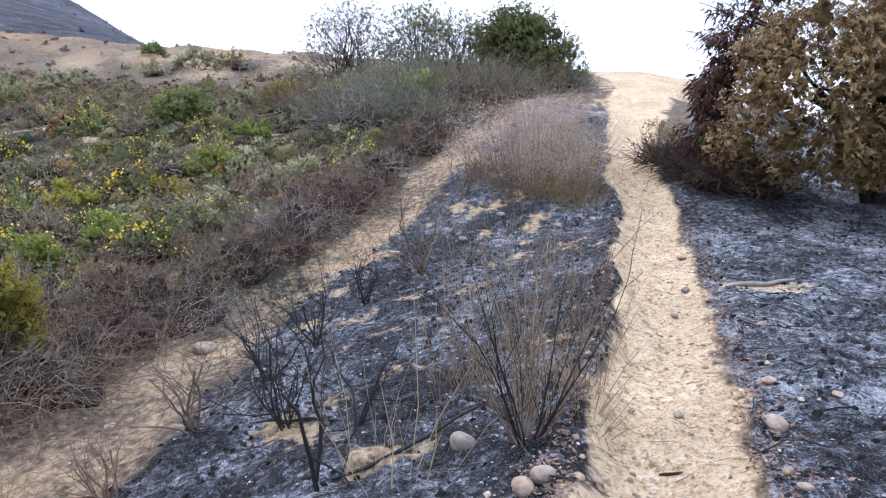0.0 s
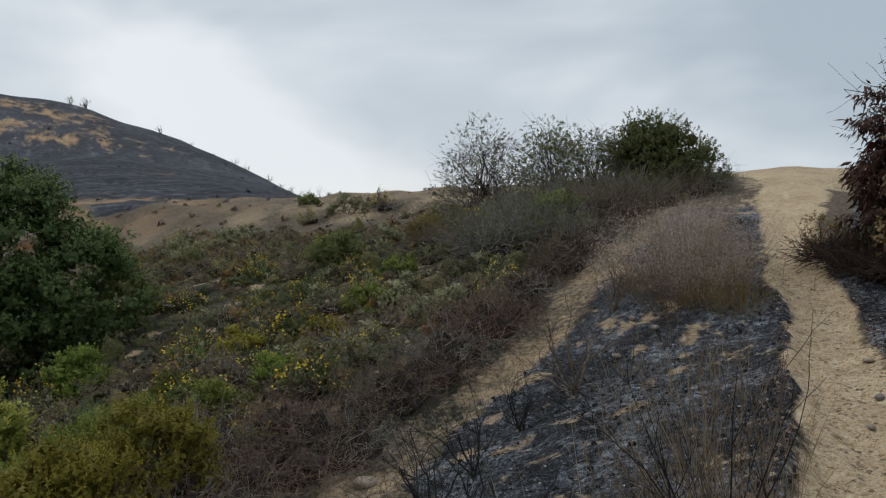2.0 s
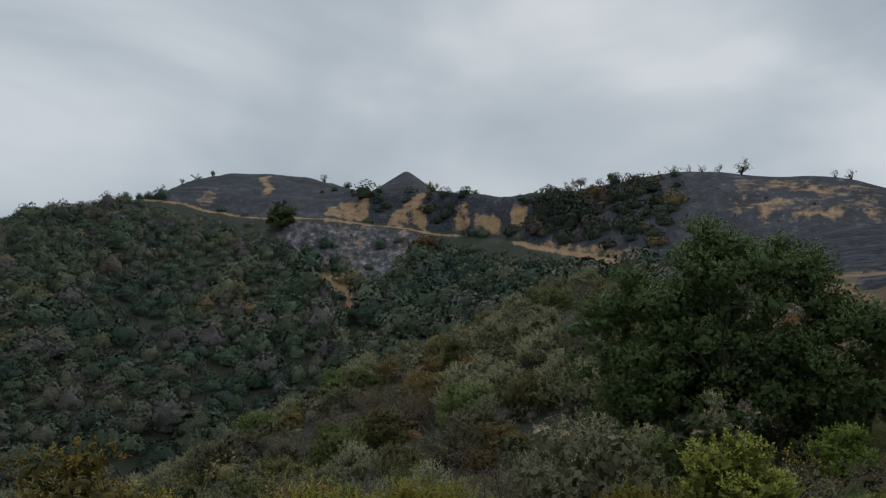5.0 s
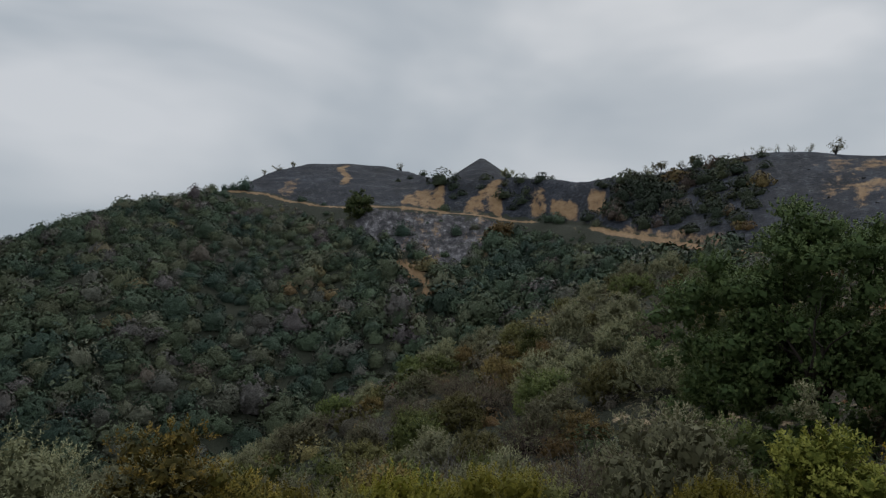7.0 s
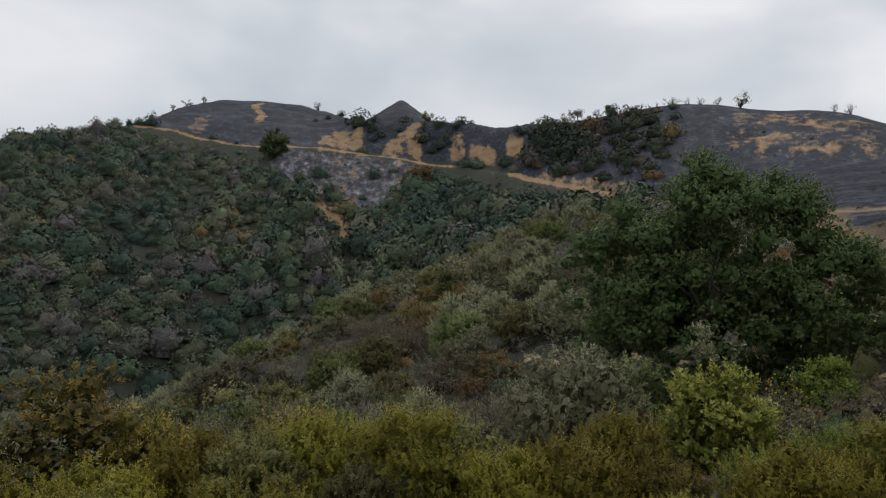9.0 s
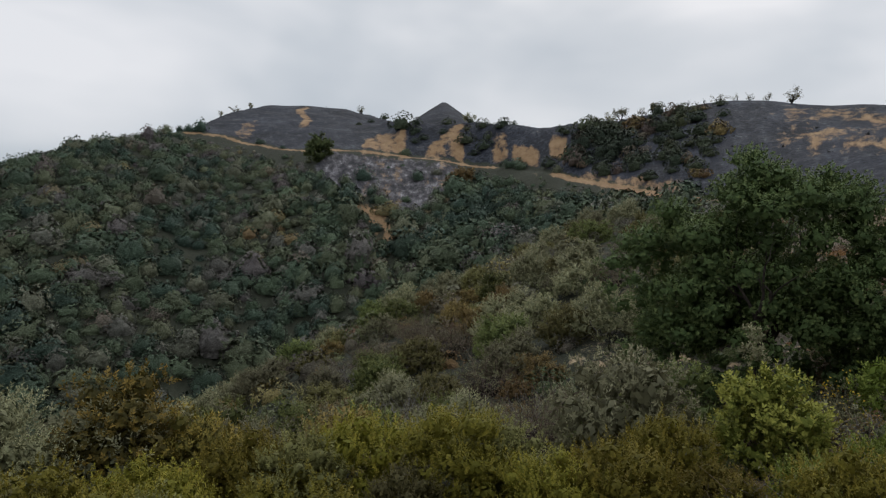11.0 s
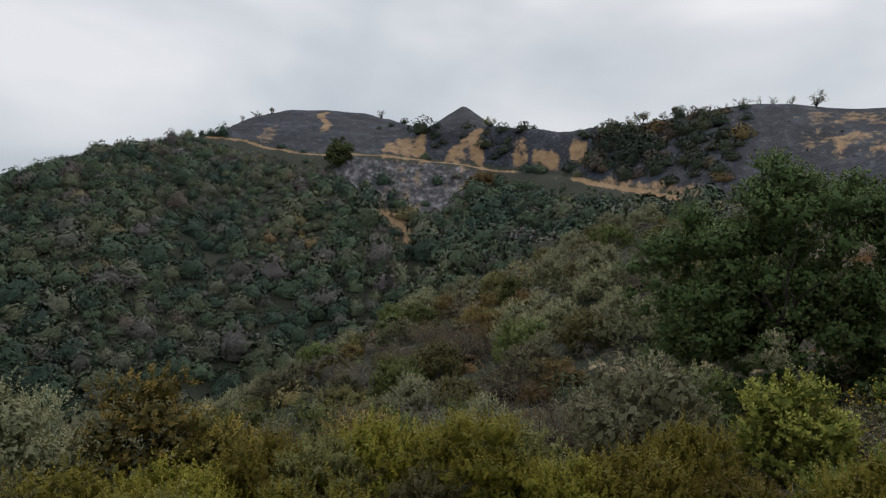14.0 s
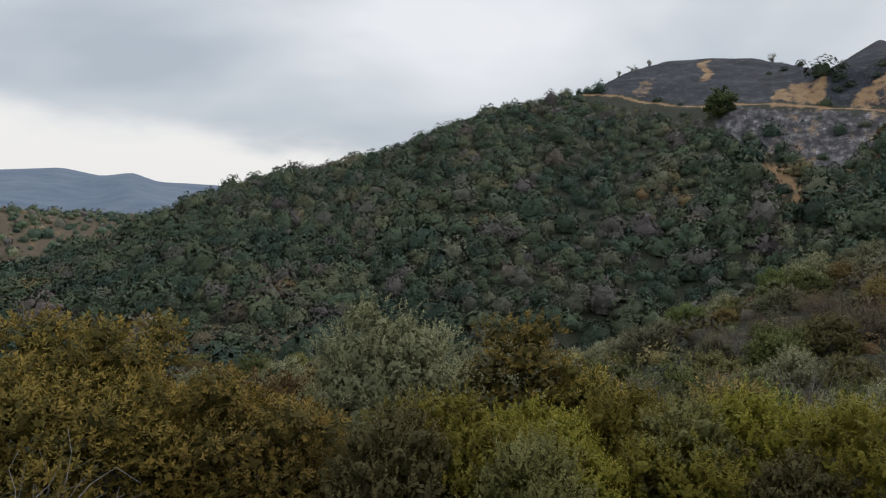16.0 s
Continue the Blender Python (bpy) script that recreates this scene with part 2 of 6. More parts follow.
    relief = math_node(nt, "ADD", math_node(nt, "MULTIPLY", small, 0.55), math_node(nt, "ADD", math_node(nt, "MULTIPLY", crumb, 0.16), math_node(nt, "MULTIPLY", fine, 0.35)))
    bump(nt, bsdf, relief, 1.0, 0.06)
    return m


def stone_material():
    m, nt, bsdf, out = material("stone")
    geo = nt.nodes.new("ShaderNodeNewGeometry")
    info = nt.nodes.new("ShaderNodeObjectInfo")
    n = noise_node(nt, 22.0, 6.0, 0.6, geo.outputs["Position"])
    col = ramp_node(nt, n, [(0.3, (0.107, 0.0766, 0.0513)), (0.55, (0.193, 0.142, 0.0999)), (0.75, (0.261, 0.206, 0.156))])
    hsv = nt.nodes.new("ShaderNodeHueSaturation")
    nt.links.new(col, hsv.inputs["Color"])
    nt.links.new(range_node(nt, info.outputs["Random"], 0, 1, 0.65, 1.15), hsv.inputs["Value"])
    nt.links.new(range_node(nt, info.outputs["Random"], 0, 1, 0.6, 1.1), hsv.inputs["Saturation"])
    nt.links.new(hsv.outputs["Color"], bsdf.inputs["Base Color"])
    bsdf.inputs["Roughness"].default_value = 0.85
    bump(nt, bsdf, n, 0.5, 0.02)
    return m


def chaparral_material(name, grain, lift, warm=(1.0, 1.0, 1.0), low=0.58, high=1.36):
    """Brush in the mass: each bush has its own tint, each leaf spray its own shade."""
    m, nt, bsdf, out = material(name)
    geo = nt.nodes.new("ShaderNodeNewGeometry")
    tint = attribute(nt, "tint")
    # leafy mottle; its dark specks stand for shaded gaps between leaf clumps
    speck = noise_node(nt, grain, 6.0, 0.75, geo.outputs["Position"])
    bump(nt, bsdf, noise_node(nt, grain * 0.9, 6.0, 0.78, geo.outputs["Position"]), 1.0, 2.4 / grain)
    col = ramp_node(nt, tint, [(0.0, (0.058, 0.098, 0.058)), (0.22, (0.10, 0.145, 0.068)), (0.42, (0.175, 0.192, 0.088)), (0.58, (0.175, 0.178, 0.122)), (0.72, (0.165, 0.142, 0.118)), (0.84, (0.275, 0.24, 0.088)), (0.93, (0.26, 0.165, 0.07)), (1.0, (0.20, 0.132, 0.105))])
    tone = attribute(nt, "tone")
    hsv = nt.nodes.new("ShaderNodeHueSaturation")
    nt.links.new(mix_node(nt, 1.0, col, warm, "MULTIPLY"), hsv.inputs["Color"])
    nt.links.new(math_node(nt, "MULTIPLY", range_node(nt, geo.outputs["Random Per Island"], 0, 1, 0.9, 1.1), math_node(nt, "MULTIPLY", tone, range_node(nt, speck, 0.34, 0.66, low * lift, high * lift))), hsv.inputs["Value"])
    nt.links.new(hsv.outputs["Color"], bsdf.inputs["Base Color"])
    bsdf.inputs["Roughness"].default_value = 0.75
    bsdf.inputs["Specular IOR Level"].default_value = 0.2
    return m


M_GROUND, M_STONE = ground_material(), stone_material()
# the far chaparral's tint is pushed to blue for the canyon's haze
M_FAR, M_HERB = chaparral_material("far_chaparral", 8.0, 0.74, (1.04, 0.99, 1.18), 0.55, 1.45), chaparral_material("herbs", 16.0, 0.70, (1.24, 0.97, 0.74))
M_SPUR = chaparral_material("spur_brush", 14.0, 0.72, (1.06, 1.0, 0.92), 0.55, 1.45)
M_SINGED = chaparral_material("singed_brush", 8.0, 0.54, (1.12, 0.92, 0.90), 0.66, 1.28)
M_OAK = leaf_material("oak_leaves", (0.033, 0.050, 0.018), (0.064, 0.090, 0.030), (0.112, 0.132, 0.045), 0.2)
M_BROAD = leaf_material("broad_leaves", (0.045, 0.0659, 0.0143), (0.169, 0.189, 0.033), (0.388, 0.378, 0.0792), 0.3)
M_YELLOW = leaf_material("coyote_leaves", (0.059, 0.0589, 0.00782), (0.14, 0.121, 0.0167), (0.222, 0.177, 0.0271), 0.3)
M_SAGE = leaf_material("sage_leaves", (0.062, 0.060, 0.034), (0.15, 0.143, 0.078), (0.25, 0.235, 0.135), 0.3)
M_OLIVE = leaf_material("olive_leaves", (0.0499, 0.0493, 0.0176), (0.116, 0.106, 0.037), (0.189, 0.17, 0.0616), 0.3)
M_LIME = leaf_material("lime_leaves", (0.0477, 0.0629, 0.0104), (0.101, 0.12, 0.0195), (0.165, 0.176, 0.0391), 0.35)
M_OCHRE = leaf_material("ochre_leaves", (0.0295, 0.032, 0.0108), (0.102, 0.0816, 0.0189), (0.262, 0.176, 0.0378), 0.3)
M_GREEN = leaf_material("green_leaves", (0.04, 0.052, 0.017), (0.088, 0.102, 0.031), (0.155, 0.165, 0.052), 0.3)
M_RUST = leaf_material("rust_leaves", (0.066, 0.0462, 0.0198), (0.132, 0.0924, 0.033), (0.211, 0.145, 0.0561), 0.3)
M_SCORCH = leaf_material("scorched_leaves", (0.06, 0.046, 0.02), (0.165, 0.122, 0.05), (0.31, 0.235, 0.105), 0.3, vary=0.1)
M_DARKRED = leaf_material("singed_leaves", (0.0231, 0.0119, 0.00924), (0.0495, 0.0238, 0.0172), (0.0858, 0.0462, 0.0297), 0.25, vary=0.1)
M_STRAW = leaf_material("dry_grass", (0.0858, 0.0594, 0.0343), (0.165, 0.119, 0.0693), (0.257, 0.198, 0.125), 0.4)
M_PLUME = leaf_material("grass_plumes", (0.249, 0.197, 0.169), (0.383, 0.31, 0.271), (0.516, 0.432, 0.393), 0.5)
M_FLOWER = leaf_material("yellow_flowers", (0.25, 0.17, 0.02), (0.40, 0.28, 0.03), (0.52, 0.38, 0.06), 0.2)
M_TWIG = wood_material("dry_twigs", (0.033, 0.0244, 0.0185), (0.172, 0.129, 0.0924))
M_GREYTWIG = wood_material("grey_twigs", (0.0726, 0.0627, 0.0561), (0.218, 0.198, 0.178))
M_CHAR = wood_material("charred_wood", (0.00396, 0.00396, 0.00396), (0.0297, 0.0264, 0.0251))
M_BARK = wood_material("bark", (0.0198, 0.0158, 0.0132), (0.0726, 0.0594, 0.0495))
M_ASH = wood_material("ash", (0.145, 0.145, 0.155), (0.343, 0.343, 0.356))
M_REDTWIG = wood_material("reddish_dry_twigs", (0.0495, 0.0297, 0.0224), (0.198, 0.132, 0.099))
M_CRUMB = wood_material("dirt_crumbs", (0.0924, 0.066, 0.0409), (0.37, 0.297, 0.218))
M_HOLLOW_SHADE = wood_material("hollow_shade", (0.0066, 0.00528, 0.00462), (0.0363, 0.0264, 0.0211), 30.0)
M_DARKTWIG = wood_material("dark_dry_twigs", (0.0145, 0.0106, 0.00924), (0.066, 0.0462, 0.0363))

# ---- the lie of the land ----
# Crest and foot lines: bearing (degrees to the left of the trail's way), distance in metres, height over the eye in degrees.
def line(text):
    a = np.array([[float(v) for v in row.split(",")] for row in text.split()])
    b, r, up = a.T
    b = np.concatenate([b, [b[0] + 360]])
    r, up = np.append(r, r[0]), np.append(up, up[0])
    grid = np.arange(-60, 300.1, 0.25)
    logr, ups = np.interp(grid, b, np.log(r)), np.interp(grid, b, up)
    kernel = np.hanning(5)
    kernel /= kernel.sum()
    logr, ups = (np.convolve(np.pad(v, 2, mode="edge"), kernel, "valid") for v in (logr, ups))
    r = np.exp(logr)
    return grid, r, EYE + r * np.tan(np.radians(ups))


NEAR = line("-60,6.5,-14 -15,6.5,-13.8 0,6.5,-19 12,6.5,-24 28,6.5,-25 90,6.5,-26 140,6.5,-26 200,6.5,-20 270,6.5,-14")
HOLLOW = line("-60,12,-7 -30,12,-6 -15,12,-4.5 -2,12,-5.5 5,12,-9.5 15,12,-11 30,12,-13 47,12,-15.5 60,12,-18 90,12,-21 140,12,-23 200,12,-15 270,12,-8")
SLOPE = line("-60,20,-3 -30,20,-1.5 -15,20,2.2 0,20,1.5 10,20,-1 20,20,-2.8 36,20,-6 48,20,-11 60,20,-12.5 75,20,-16 90,20,-19 140,20,-22 200,20,-12 270,20,-4")
SPUR = line("-60,24,-2 -30,24,-0.5 -15,25,3.6 0,29,3.9 12,31,3.2 22,33,2.2 31,38,2.2 35,40,1.0 40,44,2.0 50,50,1.6 58.6,60,3.0 64.4,58,0.2 70.7,55,-2.6 76,50,-4.5 80.7,45,-7 85.5,40,-10 89,36,-13 100,33,-17 140,33,-18 200,33,-10 270,26,-3")
VALLEY = line("-60,27,-2 -30,26,0 -15,28,4.4 0,31,4.4 12,34,4.1 23,37,3.6 32,43,3.8 40,50,3.9 50,66,3.4 58,80,3.6 64,86,0.5 70,84,-3.0 76,80,-6 85,72,-11 100,62,-14 120,66,-13 140,75,-12 200,60,-6 270,29,-3")
BENCH = line("-60,30,-2 -30,29,1 -20,30,3.9 -15,31,4.9 0,34,4.8 11.6,37,4.7 23,41,4.4 32,47,4.3 40,56,4.4 53.5,88,5.2 56,94,5.65 58.2,101,5.95 60.4,108,6.4 62.8,116,6.95 69,140,7.6 71.7,144,7.95 74,148,8.18 76.3,150,8.38 78.6,151,8.58 81.3,153,8.72 83.1,159,8.42 84.9,166,8.6 87.5,180,8.76 89.7,189,9.2 91.7,196,9.4 93.8,188,9.1 95.7,180,8.5 99.5,170,7.6 102.7,163,6.2 104.7,160,5.3 110.5,155,3.0 118.8,150,1.1 121.7,150,-0.3 128,150,-3.6 140,150,-8 200,90,-4 270,32,-3")
ROADSIDE = line("-60,34,-2 -30,33,1 -20,35,3.6 -15,36,4.5 0,39,4.5 11.6,42,4.4 23,46,4.1 32,52,4.1 40,61,4.2 53.5,92,5.45 56,98,5.93 58.2,105,6.25 60.4,112,6.7 62.8,120,7.25 69,144,7.8 71.7,148,8.13 74,152,8.36 76.3,154,8.56 78.6,155,8.76 81.3,157,8.88 83.1,163,8.58 84.9,170,8.78 87.5,184,8.98 89.7,193,9.42 91.7,200,9.6 93.8,192,9.2 95.7,184,8.5 99.5,174,7.5 102.7,167,6.1 104.7,164,5.1 110.5,159,2.8 118.8,154,0.8 121.7,154,-0.6 128,154,-3.9 140,154,-8 200,100,-4 270,36,-3")
HILL = line("-60,60,-4 -20,60,0 10,70,1 18,120,2.0 23.6,140,4.6 25.9,141,5.95 28.6,142,7.35 31.8,145,8.8 36,148,10.0 38.2,148,10.85 41.3,149,11.4 45,150,11.8 47.3,150,12.25 49.6,150,12.42 51.4,150,12.25 55.2,150,11.75 58,155,11.2 61.7,138,11.2 64.4,142,10.9 69.5,163,11.3 73,170,11.0 75.7,174,11.1 77.3,230,11.45 78.4,250,11.7 80,258,12.0 83.2,262,12.1 85.8,262,12.0 88,256,11.45 89.7,246,10.8 90.8,226,10.2 91.4,212,9.7 93.8,200,9.1 95.7,192,8.4 99.5,182,7.4 102.7,176,6.0 104.7,172,5.1 110.5,168,3.2 118.8,162,1.3 121.7,160,-0.2 128,160,-3.6 140,160,-8 200,120,-4 270,60,-4")
BEYOND = line("-60,150,-6 -20,150,-2 20,250,0 50,260,4 70,300,8.5 90,320,5 110,260,-2 122,240,-5 130,240,-6 140,240,-8 200,240,-5 270,150,-6")
OUTER = line("-60,420,-3 20,420,-1 60,420,8.3 66,420,9.0 69.3,420,11.3 72,420,13.2 75,420,11.2 80,420,8.5 110,420,-2.5 118,400,-3 122,360,-2.6 126,340,-1.8 132,330,-1.8 140,330,-1.6 200,420,-3")
PLAIN = line("-60,900,-2 60,900,1 110,900,-1.5 200,900,-2")
MOUNTAIN = line("-60,2600,-0.4 80,2600,-0.4 110,2600,0.4 118,2600,0.9 121.9,2600,1.0 124.9,2600,1.0 126.7,2600,1.6 128.7,2600,1.2 131.3,2600,1.65 135,2600,1.25 142,2600,1.0 200,2600,-0.4")
LINES = [NEAR, HOLLOW, SLOPE, SPUR, VALLEY, BENCH, ROADSIDE, HILL, BEYOND, OUTER, PLAIN, MOUNTAIN]

# the trail's middle: y, x, height; and the bare wash left of it: y, x, height, half width
TRAIL = np.array([(-40, -2.0, -1.0), (-6, -0.4, -0.1), (0, 0.35, 0.0), (3, 1.09, 0.0), (5.56, 1.83, 0.02), (10.5, 3.07, 0.28), (12.6, 3.26, 1.08), (16.5, 4.2, 1.98), (29, 7.7, 4.15), (45, 9.5, 4.0)])
WASH = np.array([(-20, -7.0, -2.4, 0.6), (0, -4.9, -1.85, 0.9), (4, -3.5, -1.6, 1.25), (5.65, -3.15, -1.45, 1.05), (7.9, -2.75, -1.25, 0.65), (10, -2.05, -0.85, 0.55), (12.3, -1.05, -0.22, 0.60), (15.2, 0.0, 0.75, 0.55), (18, 1.35, 2.0, 0.35), (24, 3.4, 3.2, 0.2)])


def rough(x, y, size, seed=0.0):
    """Smooth noise, about -1 to 1, over arrays of places."""
    total = np.zeros_like(x)
    rng = np.random.RandomState(int(seed * 10) + 7)
    for k in range(10):
        a, ph = rng.uniform(0, 2 * math.pi, 2)
        f = 2 * math.pi / size * rng.uniform(0.6, 1.7)
        total += np.sin(f * (x * math.cos(a) + y * math.sin(a)) + ph + 1.3 * np.sin(0.37 * f * (y * math.cos(a) - x * math.sin(a)) + 2 * ph))
    return total / 4.0


def clods(x, y, size, seed):
    """Lumpy lattice noise, about -1 to 1, for crumbs and clods."""
    u, v = x / size + seed * 7.3, y / size + seed * 3.1
    i, j = np.floor(u), np.floor(v)
    fu, fv = u - i, v - j
    fu, fv = fu * fu * (3 - 2 * fu), fv * fv * (3 - 2 * fv)

    def corner(a, b):
        h = np.sin(a * 127.1 + b * 311.7 + seed * 17.0) * 43758.5453
        return 2 * (h - np.floor(h)) - 1

    top = corner(i, j) * (1 - fu) + corner(i + 1, j) * fu
    low = corner(i, j + 1) * (1 - fu) + corner(i + 1, j + 1) * fu
    return top * (1 - fv) + low * fv


def bearing_of(x, y):
    b = np.degrees(np.arctan2(-x, y))
    return np.where(b < -60, b + 360, b)


def line_at(which, b):
    grid, r, z = which
    return np.interp(b, grid, r), np.interp(b, grid, z)


def along(table, y, col):
    return np.interp(y, table[:, 0], table[:, col])


def smooth01(v, a, b):
    t = np.clip((v - a) / (b - a), 0, 1)
    return t * t * (3 - 2 * t)


def window(v, lo, hi, soft):
    return smooth01(v, lo - soft, lo + soft) * (1 - smooth01(v, hi - soft, hi + soft))


def land(x, y):
    """The ground's height at arrays of places."""
    x, y = np.asarray(x, float), np.asarray(y, float)
    r, b = np.hypot(x, y), bearing_of(x, y)
    # wide land: straight falls from line to line
    z = np.full_like(r, 0.0)
    r0, z0 = np.zeros_like(r), np.zeros_like(r)
    for which in LINES:
        r1, z1 = line_at(which, b)
        inside = (r >= r0) & (r < r1)
        z = np.where(inside, z0 + (z1 - z0) * (r - r0) / np.maximum(r1 - r0, 0.01), z)
        r0, z0 = r1, z1
    z = np.where(r >= r0, z0, z)
    # close ground: trail, burnt bank and wash
    xt, zt = along(TRAIL, y, 1), along(TRAIL, y, 2)
    xg, zg = along(WASH, y, 1), along(WASH, y, 2)
    d = x - xt
    right = zt + 0.06 * smooth01(d, 0.40, 0.85) + 0.05 * np.clip(d - 0.6, 0, 3) - 0.02 * np.clip(d - 4, 0, 50)
    u = np.clip((xt - 0.45 - x) / np.maximum(xt - 0.45 - xg, 0.5), 0, 1)
    left = zt + (zg - zt) * u ** 1.15
    beyond = zg - 0.05 * np.clip(xg - x, 0, 6) + 0.25 * np.clip((xg - x - 0.9) / 0.8, 0, 1)
    close = np.where(d > 0.45, right, np.where(x > xg, left, beyond))
    close = np.where(np.abs(d) <= 0.45, zt - (0.085 + 0.03 * rough(2 * x, 0.7 * y, 0.9, 19)) * (1 - (d / 0.45) ** 2), close)
    # the trail is worn into the slope: a raised lip of dirt along its upper side
    close = close + 0.11 * window(d, -0.62, -0.34, 0.16) * (0.8 + 0.4 * rough(x, y, 1.7, 23)) + 0.03 * clods(x, y, 0.42, 5) * (np.abs(d) < 0.5)
    w = np.clip((r - 10.0) / 7.0, 0, 1)
    w = w * w * (3 - 2 * w)
    w = np.where((np.abs(d) < 3.0) & (y > 8) & (y < 24), np.minimum(w, np.clip((r - 10) / 16.0, 0, 1)), w)
    z = close * (1 - w) + z * w
    # clods and crumbs close by, finer on the trodden trail
    coarse = np.where(np.abs(d) < 0.42, 0.62, 1.25) * np.clip(1.3 - r / 14, 0, 1)
    z = z + coarse * (0.026 * clods(x, y, 0.27, 1) + 0.020 * clods(x, y, 0.12, 2) + 0.012 * clods(x, y, 0.06, 3))
    # unevenness
    z = z + 0.035 * rough(x, y, 1.1, 1) * np.clip(1 - r / 60, 0, 1) + 0.012 * rough(x, y, 0.35, 2) * np.clip(1 - r / 25, 0, 1)
    z = z + 0.12 * rough(x, y, 5.0, 3) * np.clip((r - 8) / 20, 0, 1) * np.clip((100 - r) / 40, 0, 1) + 0.28 * rough(x, y, 23.0, 4) * np.clip((r - 40) / 90, 0, 1)
    z = z + 8.0 * rough(x, y, 260.0, 5) * np.clip((r - 420) / 700, 0, 1) * np.clip((2300 - r) / 500, 0, 1)
    return z


def covers(x, y):
    """How far the ground is burnt, bare dirt or rock, from 0 to 1, at arrays of places."""
    x, y = np.asarray(x, float), np.asarray(y, float)
    r, b = np.hypot(x, y), bearing_of(x, y)
    xt, xg, hw = along(TRAIL, y, 1), along(WASH, y, 1), along(WASH, y, 3)
    d = x - xt
    half = 0.42 + 0.45 * smooth01(y, 13, 22) + 1.2 * smooth01(y, 24, 30)
    close = 1 - smooth01(r, 25, 32)
    trail = (1 - smooth01(np.abs(d + 0.07 * rough(x, y, 2.3, 15) + 0.045 * rough(x, y, 0.6, 25)), half * 0.7, half * 1.4)) * (1 - smooth01(r, 40, 46))
    wash = 0.50 * (1 - smooth01(np.abs(x - xg), hw * 0.6, hw * 1.5)) * close * (0.9 + 0.2 * rough(x, y, 1.6, 14))
    reach = 13 + 12 * smooth01(d, 0.9, 2.2)
    burn = np.where(d > 0, smooth01(d, half * 0.9, half * 1.4) * (1 - smooth01(y, reach, reach + 3)), smooth01(x - xg + 0.22 * rough(x, y, 1.7, 28) + 0.10 * rough(x, y, 0.5, 29), hw * 0.5, hw * 1.1)) * close
    burn = np.where(d > 0, burn, burn * (1 - smooth01(y, 17, 22)))
    patches = 0.52 * smooth01(rough(x, y, 1.9, 11) + 0.75 * rough(x, y, 0.55, 21) + 0.4 * rough(1.6 * x, y, 0.22, 22), 0.45 - 0.35 * smooth01(y, 6, 9), 1.5 - 0.3 * smooth01(y, 6, 9)) * np.where(d < 0, 1 + 0.2 * smooth01(y, 9, 12), 0.5) * close
    patches = np.maximum(patches, 0.62 * np.exp(-((x - 3.3 - 0.4 * (y - 7.0)) / 0.55) ** 2 - ((y - 7.0) / 0.26) ** 2))
    dirt = np.maximum(np.maximum(trail, wash), patches)
    # the bench and the road that runs on from it round the head of the canyon
    rb, _ = line_at(BENCH, b)
    rs, _ = line_at(ROADSIDE, b)
    rv, _ = line_at(SPUR, b)
    rh, _ = line_at(HILL, b)
    bench = window(b, -22, 41, 2) * smooth01(r, rv - 2.5, rv + 1.0) * (1 - smooth01(r, rs - 2, rs + 6))
    bare = bench * (0.50 + 0.28 * rough(x, y, 5.0, 12))
    narrow = 0.9 * smooth01(b, 62, 67)
    road = window(b, 41, 93, 0.8) * window(r, rb - 0.2 + narrow, rs - narrow, 0.5)
    road = road * (1 - window(b, 63.2, 67.5, 0.6))
    dirt = np.maximum(np.maximum(dirt, bare), road)
    # hills behind the road are burnt; cuts and slips show yellow
    up = np.clip((r - rs) / np.maximum(rh - rs, 1), 0, 2)
    hills = window(b, 17, 91, 1.0) * smooth01(r, rs - 1, rs + 3) * (1 - smooth01(r, 700, 900))
    burn = np.maximum(burn, hills * 0.95)
    face = b * 2.6
    ragged = 0.30 * rough(face, 5.0 * up, 6.0, 16) + 0.26 * rough(face, 12.0 * up, 2.5, 17)
    wedges = (window(b, 75.0, 78.6, 0.25) * window(up, 0.02, 0.12 + 0.20 * np.clip(78.6 - b, 0, 4), 0.08) + window(b, 70.3, 73.4, 0.25) * window(up, 0.02, 0.30 + 0.28 * np.clip(73.4 - b, 0, 4), 0.08)
              + window(b, 66.8, 67.9, 0.2) * window(up, 0.10, 0.78, 0.08) + window(b, 64.2, 66.4, 0.25) * window(up, 0.08, 0.50, 0.08) + window(b, 62.0, 63.4, 0.25) * window(up, 0.28, 0.78, 0.08))
    cut = wedges * np.clip(0.74 + ragged, 0, 0.95) + 0.55 * window(up, 0.0, 0.10 + 0.05 * rough(face, face, 3.0, 27), 0.04) * window(b, 53, 61, 0.6)
    streaks = rough(face + 9.0 * up, 16.0 * up, 7.0, 13) + 0.6 * rough(face + 4.0 * up, 26.0 * up, 2.6, 18)
    slips = 0.68 * window(b, 36.5, 46.5, 1.5) * window(up, 0.30, 0.95, 0.1) * np.clip(0.50 + 0.40 * streaks, 0, 1.2) + 0.42 * window(b, 31, 36.5, 1.5) * window(up, 0.15, 0.7, 0.1) * np.clip(0.35 + 0.4 * streaks, 0, 1.2)
    slips = slips + 0.7 * window(b + 0.3 * np.sin(14 * up), 82.9, 83.6, 0.22) * window(up, 0.42, 0.97, 0.05) + 0.5 * window(b + 2.0 * up, 87.6, 88.8, 0.3) * window(up, 0.05, 0.5, 0.1)
    scar_b = 78.4 - 2.3 * np.clip((121.0 - r) / 13.0, 0, 1) + 0.35 * np.sin(0.9 * r)
    scar = 0.85 * window(b, scar_b - 0.75, scar_b + 0.55, 0.22) * window(r, 106.5, 122, 1.5)
